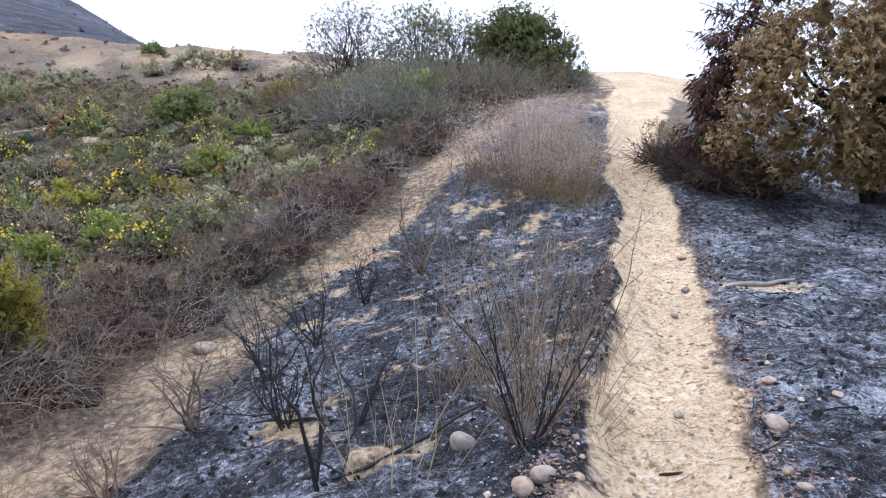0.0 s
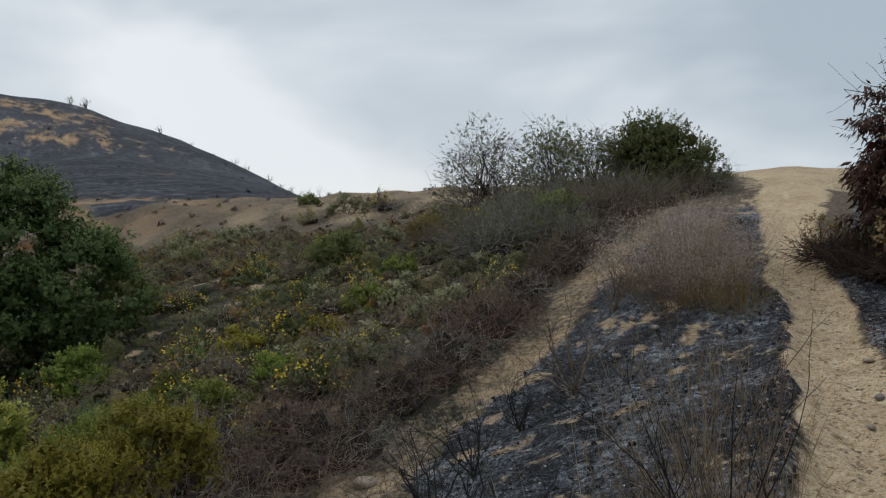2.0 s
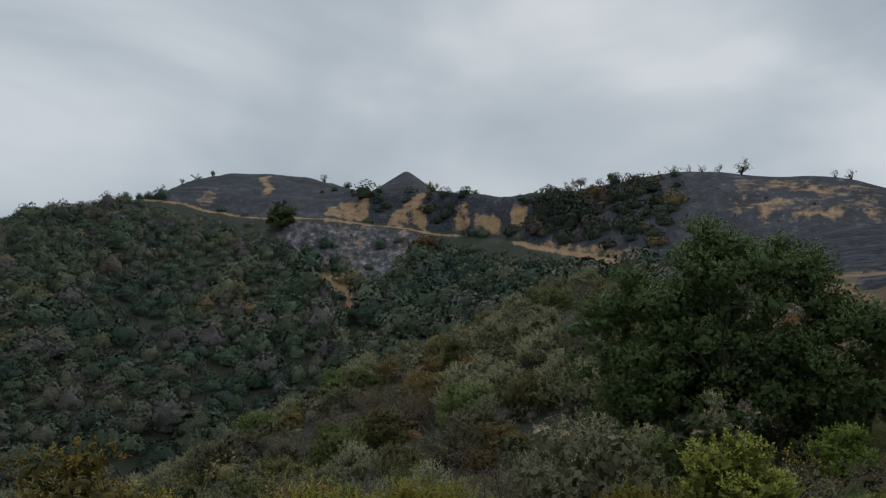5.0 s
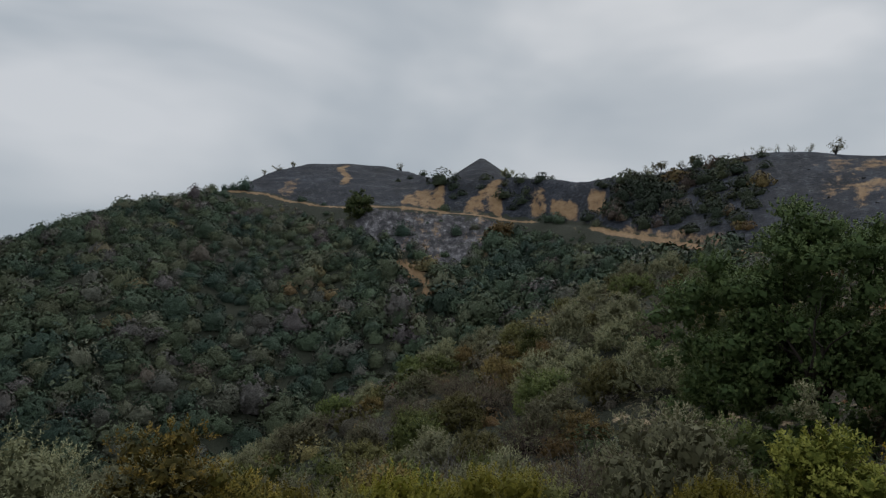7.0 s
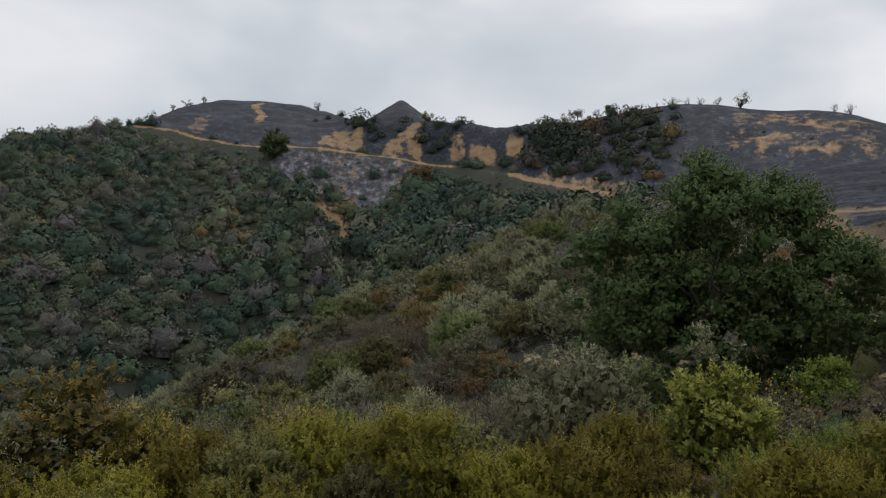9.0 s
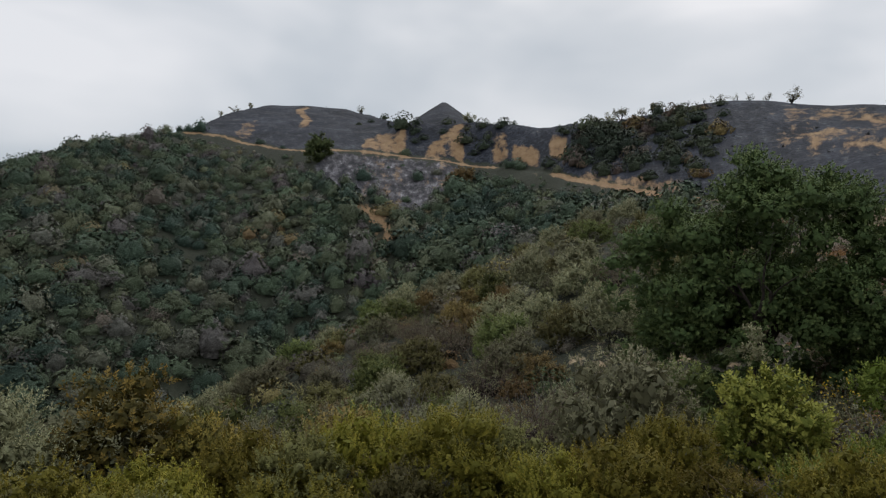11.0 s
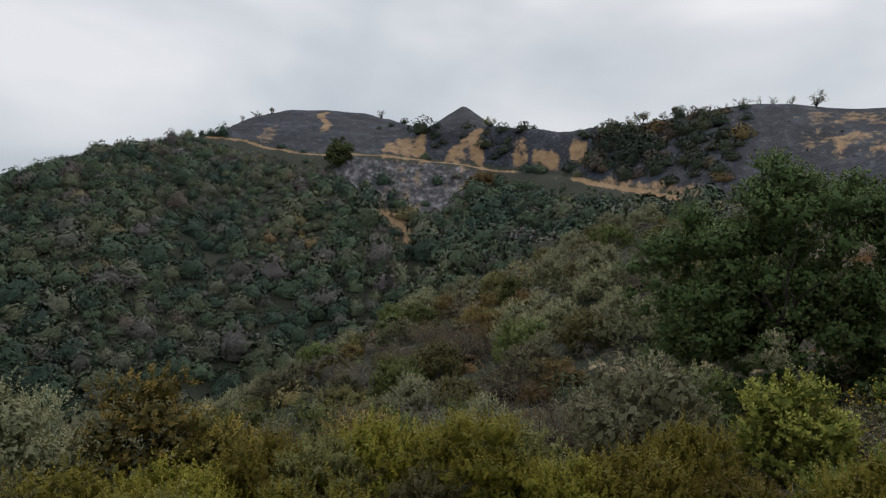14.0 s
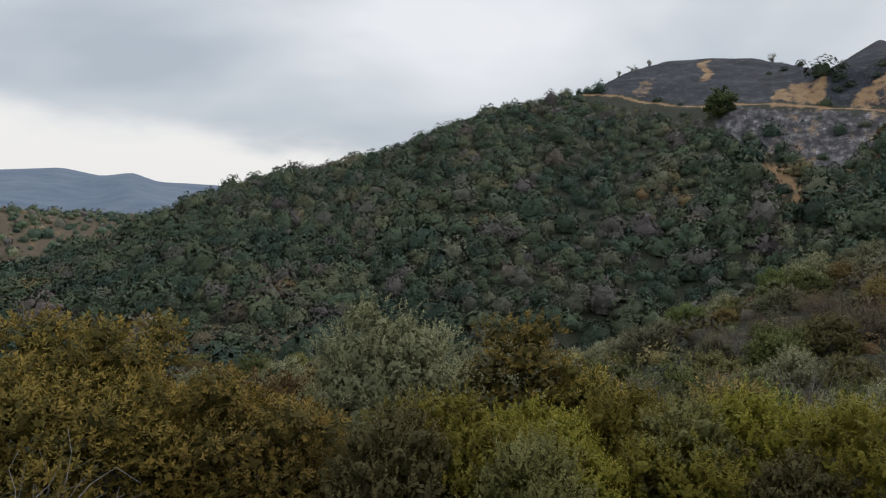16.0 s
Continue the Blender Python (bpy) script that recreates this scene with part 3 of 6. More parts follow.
    dirt = np.maximum.reduce([dirt, cut, slips, scar])
    rock = 0.74 * window(b, 70.0, 82.4, 0.8) * window(r, rb - np.interp(b, [70, 72, 74.5, 77, 82.5], [9, 22, 36, 27, 20]), rb - 1.0, 3.0)
    # a charred strip under the lip of the bare crest
    lip = window(b, 33.2, 38.4, 0.8) * window(r, 45.5, 50.5, 1.2)
    burn, dirt = np.maximum(burn, lip), dirt * (1 - 0.9 * lip)
    far_ridge = 0.26 * window(b, 128, 142, 3) * window(r, 270, 400, 20)
    dirt = np.maximum(dirt, far_ridge)
    return np.clip(burn, 0, 1), np.clip(dirt, 0, 1), np.clip(rock, 0, 1)


def mesh_from(name, verts, faces, mats, smooth=False, attrs=(), normals=None):
    """A mesh from arrays; faces all of one size."""
    me = bpy.data.meshes.new(name)
    n = faces.shape[1]
    me.vertices.add(len(verts))
    me.vertices.foreach_set("co", np.ascontiguousarray(verts, dtype=np.float32).ravel())
    me.loops.add(faces.size)
    me.loops.foreach_set("vertex_index", np.ascontiguousarray(faces, dtype=np.int32).ravel())
    me.polygons.add(len(faces))
    me.polygons.foreach_set("loop_start", np.arange(0, faces.size, n, dtype=np.int32))
    me.polygons.foreach_set("use_smooth", np.full(len(faces), smooth))
    me.update(calc_edges=True)
    for m in mats if isinstance(mats, (list, tuple)) else [mats]:
        me.materials.append(m)
    for key, values in attrs:
        at = me.attributes.new(key, "FLOAT", "POINT")
        at.data.foreach_set("value", np.ascontiguousarray(values, dtype=np.float32))
    if normals is not None:
        ln = np.linalg.norm(normals, axis=1, keepdims=True)
        me.normals_split_custom_set_from_vertices((normals / np.maximum(ln, 1e-6)).tolist())
    return me


def build_ground():
    angles = np.radians(np.concatenate([np.arange(-40, 36, 0.30), np.arange(36, 58, 0.5), np.arange(58, 92, 0.22), np.arange(92, 140, 0.55), np.arange(140, 320, 3.0)]))
    radii = np.concatenate([[0.25], np.geomspace(0.6, 2.3, 24), np.geomspace(2.32, 11, 240), np.geomspace(11.15, 260, 270), np.geomspace(268, 4200, 40)])
    R, A = np.meshgrid(radii, angles, indexing="ij")
    x, y = -R * np.sin(A), R * np.cos(A)
    z = land(x, y)
    burn, dirt, rock = covers(x, y)
    far_off = smooth01(R, 25, 45)
    B = bearing_of(x, y)
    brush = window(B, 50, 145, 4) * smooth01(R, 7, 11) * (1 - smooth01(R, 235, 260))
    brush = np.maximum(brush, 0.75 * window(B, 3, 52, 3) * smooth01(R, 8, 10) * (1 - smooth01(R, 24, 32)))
    nr, na = R.shape
    i = np.arange(nr * na).reshape(nr, na)
    j = np.roll(i, -1, axis=1)
    faces = np.stack([i[:-1], i[1:], j[1:], j[:-1]], -1).reshape(-1, 4)
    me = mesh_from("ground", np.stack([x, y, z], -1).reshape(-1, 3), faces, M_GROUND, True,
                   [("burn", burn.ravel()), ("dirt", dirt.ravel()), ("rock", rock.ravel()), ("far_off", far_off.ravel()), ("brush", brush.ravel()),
                    ("ochre", (0.35 * smooth01(along(TRAIL, y, 1) - x, 0.9, 1.6) * (1 - smooth01(R, 22, 28)) * window(B, -10, 60, 2) + smooth01(R, 46, 70) * window(B, 26, 140, 2) + 0.7 * window(R, 44, 66, 3) * window(B, 26, 46, 4)).clip(0, 1).ravel()), ("ashy", smooth01(x - along(TRAIL, y, 1), -0.6, 0.9).ravel()), ("faced", smooth01(R, 60, 85).ravel()), ("face", (2.6 * B).ravel()), ("rise", z.ravel()), ("haze_tint", smooth01(R, 430, 850).ravel())])
    bm = bmesh.new()
    bm.from_mesh(me)
    rim = sorted((v for v in bm.verts if math.hypot(v.co.x, v.co.y) < 0.3), key=lambda v: math.atan2(v.co.y, v.co.x))
    bm.faces.new(rim)
    bmesh.ops.recalc_face_normals(bm, faces=bm.faces)
    bm.to_mesh(me)
    bm.free()
    ob = new("ground", me)
    return tagged(ob, "hilly ground of yellow dirt, burnt black soil and pale ash", "ground", kind="structure")


build_ground()


def ground_at(x, y):
    return float(land(np.array([x]), np.array([y]))[0])

# ---- far brush ----
def leaf_quads(centres, normals, length, width, rng, droop=0.0):
    """Quads, one a leaf, each facing roughly along its normal."""
    n = len(centres)
    side = np.cross(normals, rng.normal(size=(n, 3)))
    side /= np.linalg.norm(side, axis=1, keepdims=True) + 1e-9
    tip = np.cross(side, normals)
    tip[:, 2] -= droop
    tip /= np.linalg.norm(tip, axis=1, keepdims=True) + 1e-9
    le, wi = np.broadcast_to(length, n)[:, None] / 2, np.broadcast_to(width, n)[:, None] / 2
    v = np.stack([centres - tip * le, centres - side * wi - tip * le * 0.1, centres + tip * le, centres + side * wi - tip * le * 0.1], 1)
    return v.reshape(-1, 3), np.arange(4 * n).reshape(n, 4)


def unit_dome(n, rng, low=-0.25):
    """Directions over the upper part of a ball."""
    z = rng.uniform(low, 1, n)
    a = rng.uniform(0, 2 * math.pi, n)
    s = np.sqrt(np.clip(1 - z * z, 0, 1))
    return np.stack([s * np.cos(a), s * np.sin(a), z], 1)


def domes(centres, w, h, rng, rings=6, around=11, wild=0.16, low=-0.1, knobs=6, power=4):
    """Lumpy domes, one a bush: corners, quads and outward ways, as arrays."""
    n = len(centres)
    el = np.linspace(low, 1.45, rings)
    az = np.arange(around) * 2 * math.pi / around
    E, A = np.meshgrid(el, az, indexing="ij")
    A = A + (np.arange(rings) % 2)[:, None] * math.pi / around
    d = np.stack([np.cos(E) * np.cos(A), np.cos(E) * np.sin(A), np.sin(E)], -1).reshape(-1, 3)
    k = len(d)
    lumps = unit_dome(n * knobs, rng, 0.0).reshape(n, knobs, 3)
    near = np.einsum("ki,nli->nkl", d, lumps).max(2)
    rad = 0.60 + 0.40 * near ** power + rng.normal(0, wild * 0.45, (n, k))
    p = d[None] * rad[..., None] * np.stack([w / 2, w / 2, h], 1)[:, None] + centres[:, None]
    i = np.arange(rings * around).reshape(rings, around)
    j = np.roll(i, -1, 1)
    f = np.stack([i[:-1], j[:-1], j[1:], i[1:]], -1).reshape(-1, 4)
    f = f[None] + (np.arange(n) * k)[:, None, None]
    return p.reshape(-1, 3), f.reshape(-1, 4), k, lumps


def chaparral(name, label, n, b_lo, b_hi, where, size, sprays, tints, seed, anywhere=False, fine=(0.07, 0.14), rings=4, around=8, mat=None):
    """A hillside of round bushes, each a lumpy dome set with leaf sprays, as one object of stuff."""
    rng = np.random.RandomState(seed)
    i = np.arange(n) + seed * 17.0
    deg = b_lo + (b_hi - b_lo) * ((i * 0.7548776662) % 1.0)
    b = np.radians(deg)
    lo, hi = where(deg)
    r = np.sqrt(((i * 0.5698402910) % 1.0) * (hi ** 2 - lo ** 2) + lo ** 2)
    x, y = -r * np.sin(b) + rng.normal(0, 0.35 * size[0], n), r * np.cos(b) + rng.normal(0, 0.35 * size[0], n)
    burn, dirt, rock = covers(x, y)
    rb = line_at(BENCH, deg)[0]
    open_road = (deg > 41) & (deg < 92) & (r > rb - 5) & (r < rb + 5)
    keep = ((burn < 0.35) | anywhere) & ((dirt < 0.3) | (size[1] < 1.0)) & (rng.uniform(0, 1, n) > rock * 1.25) & ~open_road
    if mat is M_HERB:
        keep &= x < along(WASH, y, 1) - np.where(y < 14, 2.4, 1.2)
    if anywhere:
        keep &= rng.uniform(0, 1, n) < window(deg, b_lo + 1.5, b_hi - 1.5, 1.5)
    # the brush is cut low along the outer edge of the road
    trim = np.where((deg > 41) & (deg < 93) & (r < rb), np.clip((rb - r) / 20.0, 0.3, 1.0), 1.0)[keep]
    x, y, r = x[keep], y[keep], r[keep]
    n = len(x)
    z = land(x, y)
    w = rng.uniform(*size, n) * (0.7 + 0.7 * rng.uniform(0, 1, n) ** 3) * (trim if size[1] > 1.5 else 1.0)
    h = w * rng.uniform(0.40, 0.75, n)
    turn, squash = rng.uniform(0, 6.28, n), rng.uniform(0.75, 1.3, n)
    tint = np.clip(rng.choice(tints, n) + rng.normal(0, 0.03, n) + 0.16 * rough(x, y, 30, seed), 0, 1)
    base = np.stack([x, y, z - 0.15], 1)
    tone = np.clip(rng.normal(1.0, 0.11, n), 0.7, 1.35)
    core = 0.62 if mat in (M_SPUR, M_SINGED) else 0.78
    cv, cf, per, lumps = domes(base, w * core, h * core, rng, rings, around, 0.18, -0.1, 10, 6)
    k = sprays
    d = unit_dome(n * k, rng, 0.0).reshape(n, k, 3)
    near = np.einsum("nki,nli->nkl", d, lumps).max(2)
    rad = 0.57 + 0.42 * near ** 6 + np.abs(rng.normal(0, 0.05, (n, k)))
    p = d * rad[..., None] * np.stack([w / 2, w / 2, h], 1)[:, None] + base[:, None]
    soft = (d + np.array([0, 0, 0.2]) + rng.normal(0, 0.15, (n, k, 3))).reshape(-1, 3)
    nrm = d + rng.normal(0, 0.6, (n, k, 3))
    nrm = (nrm / np.linalg.norm(nrm, axis=2, keepdims=True)).reshape(-1, 3)
    ln = (w[:, None] * rng.uniform(*fine, (n, k))).reshape(-1, 1)
    p = p.reshape(-1, 3)
    a = np.cross(nrm, rng.normal(size=nrm.shape))
    a /= np.linalg.norm(a, axis=1, keepdims=True) + 1e-9
    e = np.cross(nrm, a)
    v = np.stack([p + a * ln * 0.6, p - a * ln * 0.3 + e * ln * 0.5, p - a * ln * 0.3 - e * ln * 0.5], 1).reshape(-1, 3)
    f = np.arange(len(v)).reshape(-1, 3)
    cf = np.concatenate([cf[:, [0, 1, 2]], cf[:, [0, 2, 3]]])

    def stretched(q, each):
        # no bush is round: each is drawn out one way
        c, sn, k2 = np.cos(turn).repeat(each), np.sin(turn).repeat(each), squash.repeat(each)
        ox, oy = q[:, 0] - x.repeat(each), q[:, 1] - y.repeat(each)
        a, e = (ox * c + oy * sn) * k2, (oy * c - ox * sn) / k2
        return np.stack([x.repeat(each) + a * c - e * sn, y.repeat(each) + a * sn + e * c, q[:, 2]], 1)

    v, cv = stretched(v, k * 3), stretched(cv, per)
    me = mesh_from(name, np.concatenate([v, cv]), np.concatenate([f, cf + len(v)]), mat or M_FAR, True,
                   [("tint", np.concatenate([np.repeat(tint, k * 3), np.repeat(tint, per)])), ("tone", np.concatenate([np.repeat(tone, k * 3), np.repeat(tone, per)]))],
                   np.concatenate([np.repeat(soft, 3, 0), np.zeros_like(cv)]))
    return tagged(new(name, me), label, "chaparral", kind="stuff")


def between(a, b, m=0.0, k=0.0):
    return lambda deg: (line_at(a, deg)[0] + m, line_at(b, deg)[0] + k)


GREENS = [0.06, 0.1, 0.14, 0.18, 0.22, 0.26, 0.3, 0.4, 0.55, 0.68]
GREYS = [0.22, 0.34, 0.42, 0.48, 0.52, 0.56, 0.6, 0.66, 0.72, 0.84]
DARKS = [0.0, 0.05, 0.1, 0.2]
BURNTS = [0.0, 0.0, 0.05, 0.05, 0.2, 0.7]
chaparral("canyon_chaparral", "dense dark green chaparral covering the canyon's far side", 4500, 46, 136, between(VALLEY, BENCH, -9, 9), (1.9, 5.2), 240, GREENS, 3, False, (0.05, 0.10), 5, 8)
chaparral("canyon_chaparral", "grey-green brush on the spur below the oak", 760, 47, 134, between(SLOPE, VALLEY, 0, 2), (1.4, 2.8), 300, GREYS, 4, False, (0.035, 0.08), 4, 8, M_SPUR)
chaparral("slope_chaparral", "dark bushes on the burnt slope above the dirt road", 135, 49.5, 64, lambda d: (line_at(ROADSIDE, d)[0] + 3, line_at(HILL, d)[0] - 3), (2.6, 5.4), 320, BURNTS, 6, True, (0.045, 0.10), 5, 9, M_SINGED)
chaparral("slope_chaparral", "dark bushes along the yellow road cut", 40, 65, 79.5, lambda d: (line_at(ROADSIDE, d)[0] + 5, line_at(HILL, d)[0] + 1), (2.2, 5.0), 320, DARKS, 7, True, (0.045, 0.10), 5, 9, M_SINGED)
chaparral("distant_scrub", "sparse dark scrub on a far pale ridge", 800, 118, 142, lambda d: (np.full_like(d, 200.0), np.full_like(d, 400.0)), (3.0, 7.0), 26, GREENS, 5)
chaparral("crest_tufts", "low dry tufts and stubs on the bare crest", 520, -6, 44, between(SPUR, BENCH, -5, 3), (0.25, 0.6), 26, [0.55, 0.62, 0.7, 0.75, 0.95, 1.0], 8, False, (0.12, 0.3), 3, 5)
chaparral("burnt_stubs", "black burnt shrub stubs scattered over the charred hill", 150, 19, 62, between(ROADSIDE, HILL, 6, -2), (0.3, 0.7), 24, DARKS, 9, True, (0.1, 0.25), 3, 6, M_CHAR)
HERBS = [0.15, 0.24, 0.34, 0.42, 0.5, 0.55, 0.58, 0.62, 0.66, 0.7, 0.72, 0.75, 1.0]
chaparral("hillside_herbs", "low mixed green and dry brown herbs covering the hillside", 1900, 5, 50, lambda d: (np.full_like(d, 9.5), line_at(SPUR, d)[0] - 3.0), (0.5, 1.1), 110, HERBS, 10, False, (0.03, 0.085), 3, 6, M_HERB)

# ---- plants ----
class Build:
    """Gathers quads into one mesh."""
    def __init__(self):
        self.v, self.f, self.q, self.n, self.soft, self.y = [], [], [], 0, False, []

    def add(self, v, f, normals=None, young_lit=0.5):
        """normals: one a corner, to shade a leaf like the round of its crown. The last argument runs from 0, old leaves
        darkened as inner shade, to 1, fresh tips.
        """
        self.v.append(v)
        self.y.append(np.broadcast_to(np.asarray(young_lit, float), len(v)))
        self.q.append(np.zeros_like(v) if normals is None else normals)
        self.soft |= normals is not None
        self.f.append(f + self.n)
        self.n += len(v)

    def part(self, name, mat, parent, label="", smooth=False):
        me = mesh_from(name, np.concatenate(self.v), np.concatenate(self.f), mat, smooth, [("young_lit", np.concatenate(self.y))], np.concatenate(self.q) if self.soft else None)
        ob = new(name, me)
        ob.parent = parent
        return tagged(ob, label)


def thing(name, label, category, x, y, group="", turn=0.0, sink=0.0):
    ob = new(name)
    ob.empty_display_size = 0.1
    ob.matrix_basis = pose(x, y, ground_at(x, y) - sink, 0, 0, turn)
    return tagged(ob, label, category, group)


def tube(pts, radii, sides):
    pts, radii = np.asarray(pts, float), np.asarray(radii, float)
    d = np.gradient(pts, axis=0)
    d /= np.linalg.norm(d, axis=1, keepdims=True) + 1e-9
    ref = np.array([0.31, 0.17, 0.93]) if abs(d[0, 2]) < 0.9 else np.array([1.0, 0.1, 0.0])
    a = np.cross(d, ref)
    a /= np.linalg.norm(a, axis=1, keepdims=True) + 1e-9
    b = np.cross(d, a)
    t = np.arange(sides) * 2 * math.pi / sides
    v = pts[:, None] + radii[:, None, None] * (np.cos(t)[None, :, None] * a[:, None] + np.sin(t)[None, :, None] * b[:, None])
    k = len(pts)
    i = np.arange(k * sides).reshape(k, sides)
    j = np.roll(i, -1, 1)
    return v.reshape(-1, 3), np.stack([i[:-1], j[:-1], j[1:], i[1:]], -1).reshape(-1, 4)


def limb(rng, start, way, length, r0, r1, bend=0.25, lift=0.0, steps=5):
    """A crooked limb: its middle line and radii."""
    pts, p, w = [np.array(start, float)], np.array(start, float), np.array(way, float)
    w /= np.linalg.norm(w)
    for _ in range(steps):
        w = w + rng.normal(0, bend, 3) + np.array([0, 0, lift])
        w /= np.linalg.norm(w)
        p = p + w * length / steps
        pts.append(p)
    return np.array(pts), np.linspace(r0, r1, steps + 1), w


def branching(rng, build, start, way, length, radius, levels, kids, spread=0.7, lift=0.06, bend=0.18, shrink=0.66, sides=6):
    """A branch with its own branches; returns the tips as (place, way)."""
    pts, rad, w = limb(rng, start, way, length, radius, radius * 0.5, bend, lift)
    build.add(*tube(pts, rad, max(3, sides)))
    if levels == 0:
        return [(pts[-1], w), (pts[3], w)]
    tips = []
    for k in range(kids):
        u = rng.uniform(0.35, 1.0) if k else 1.0
        i = min(int(u * (len(pts) - 1)), len(pts) - 1)
        v = w * 0.8 + rng.normal(0, spread, 3)
        v[2] += 0.15
        tips += branching(rng, build, pts[i], v, length * shrink * rng.uniform(0.75, 1.15), rad[i] * 0.62, levels - 1, kids, spread, lift, bend, shrink, sides - 1)
    return tips


def blob_leaves(rng, centres, radii, n, length, width, up=0.35, loose=0.55, droop=0.0, flat=0.8, per=9, stretch=2.0):
    """Leaves in sprigs over the outer skin of many lumps; each sprig is a short shoot with leaves set round it."""
    m = max(n // per, 1)
    i = rng.choice(len(centres), m, p=radii ** 2 / (radii ** 2).sum())
    d = rng.normal(size=(m, 3))
    d /= np.linalg.norm(d, axis=1, keepdims=True)
    d[:, 2] = np.abs(d[:, 2]) * np.where(rng.uniform(0, 1, m) < 0.75, 1, -1)
    out = centres[i] - centres.mean(0) * np.array([1, 1, 0.6])
    d *= np.where((d * out).sum(1) < -0.15 * np.linalg.norm(out, axis=1), -1, 1)[:, None]
    reach = rng.uniform(0.35, 1.05, m) ** 0.5
    foot = centres[i] + d * (radii[i] * reach)[:, None] * np.array([1, 1, flat])
    axis = d + rng.normal(0, loose * 0.6, (m, 3)) + np.array([0, 0, up])
    axis /= np.linalg.norm(axis, axis=1, keepdims=True)
    a = np.cross(axis, rng.normal(size=(m, 3)))
    a /= np.linalg.norm(a, axis=1, keepdims=True) + 1e-9
    e = np.cross(axis, a)
    u = np.broadcast_to(np.linspace(0, 1, per), (m, per)) + rng.normal(0, 0.06, (m, per))
    turn = np.arange(per) * 2.4 + rng.uniform(0, 6.28, (m, 1))
    round_ = np.cos(turn)[..., None] * a[:, None] + np.sin(turn)[..., None] * e[:, None]
    size = rng.uniform(0.75, 1.25, (m, per, 1)) * rng.uniform(0.8, 1.2, (m, 1, 1))
    tip = axis[:, None] * (0.35 + 0.7 * u[..., None]) + round_ * 0.8 + rng.normal(0, 0.18 * loose, (m, per, 3)) - np.array([0, 0, droop])
    tip /= np.linalg.norm(tip, axis=2, keepdims=True)
    side = np.cross(tip, axis[:, None] + 0.3 * rng.normal(size=(m, per, 3)))
    side /= np.linalg.norm(side, axis=2, keepdims=True) + 1e-9
    base = foot[:, None] + axis[:, None] * (u[..., None] - 0.5) * length * stretch
    le, wi = length * size, width * size / 2
    face = np.cross(side, tip)
    outward = np.where((face * (d[:, None] + np.array([0, 0, 0.3]))).sum(2, keepdims=True) < 0, -1, 1)
    side, face = side * outward, face * outward
    v = np.stack([base, base + tip * le * 0.45 + side * wi, base + tip * le, base + tip * le * 0.45 - side * wi], 2).reshape(-1, 3)
    soft = d[:, None] + 0.35 * foot[:, None] / (np.linalg.norm(foot, axis=1)[:, None, None] + 1e-6) + 0.55 * face + np.array([0, 0, 0.2])
    # sprigs deeper in a lump get a darker colour, as shade in its gaps
    young_lit = np.clip(0.40 * rng.uniform(0, 1, (m, 1)) + 0.50 * (reach[:, None] - 0.6) / 0.4 + 0.22 * u, 0, 1)
    return v, np.arange(len(v)).reshape(-1, 4), np.repeat(soft.reshape(-1, 3), 4, 0), np.repeat(young_lit.ravel(), 4)


def hearts(rng, centres, radii, leaf, k=0.55):
    """Old leaves inside the lumps, larger than those outside and darkened as inner shade, which close the crown against
    the light.
    """
    m = np.maximum((7.0 * (radii / (2.2 * leaf)) ** 2).astype(int), 6)
    i = np.repeat(np.arange(len(centres)), m)
    d = rng.normal(size=(len(i), 3))
    d /= np.linalg.norm(d, axis=1, keepdims=True)
    size = 2.2 * leaf * rng.uniform(0.7, 1.3, len(i))
    c = centres[i] + d * (radii[i] * k * rng.uniform(0.3, 1.0, len(i)) ** 0.5)[:, None] * np.array([1, 1, 0.8])
    nrm = d + rng.normal(0, 0.35, d.shape)
    v, f = leaf_quads(c, nrm / np.linalg.norm(nrm, axis=1, keepdims=True), size, size * 0.6, rng)
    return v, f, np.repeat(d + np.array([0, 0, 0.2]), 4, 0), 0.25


def lumps_in_dome(rng, w, h, n, size):
    """Lumps spread evenly under a dome, with uneven reach."""
    k = np.arange(n) + 0.5
    z = 0.04 + 0.94 * k / n
    a = k * 2.39996 + rng.uniform(0, 6.28)
    s = np.sqrt(1 - z * z)
    d = np.stack([s * np.cos(a), s * np.sin(a), z], 1) + rng.normal(0, 0.08, (n, 3))
    r = rng.uniform(*size, n)
    c = d * np.array([w / 2, w / 2, h]) * rng.uniform(0.58, 0.80, n)[:, None]
    c[:, 2] = np.clip(c[:, 2], r * 0.3, np.maximum(h - r * 0.8, r * 0.3))
    return c, r


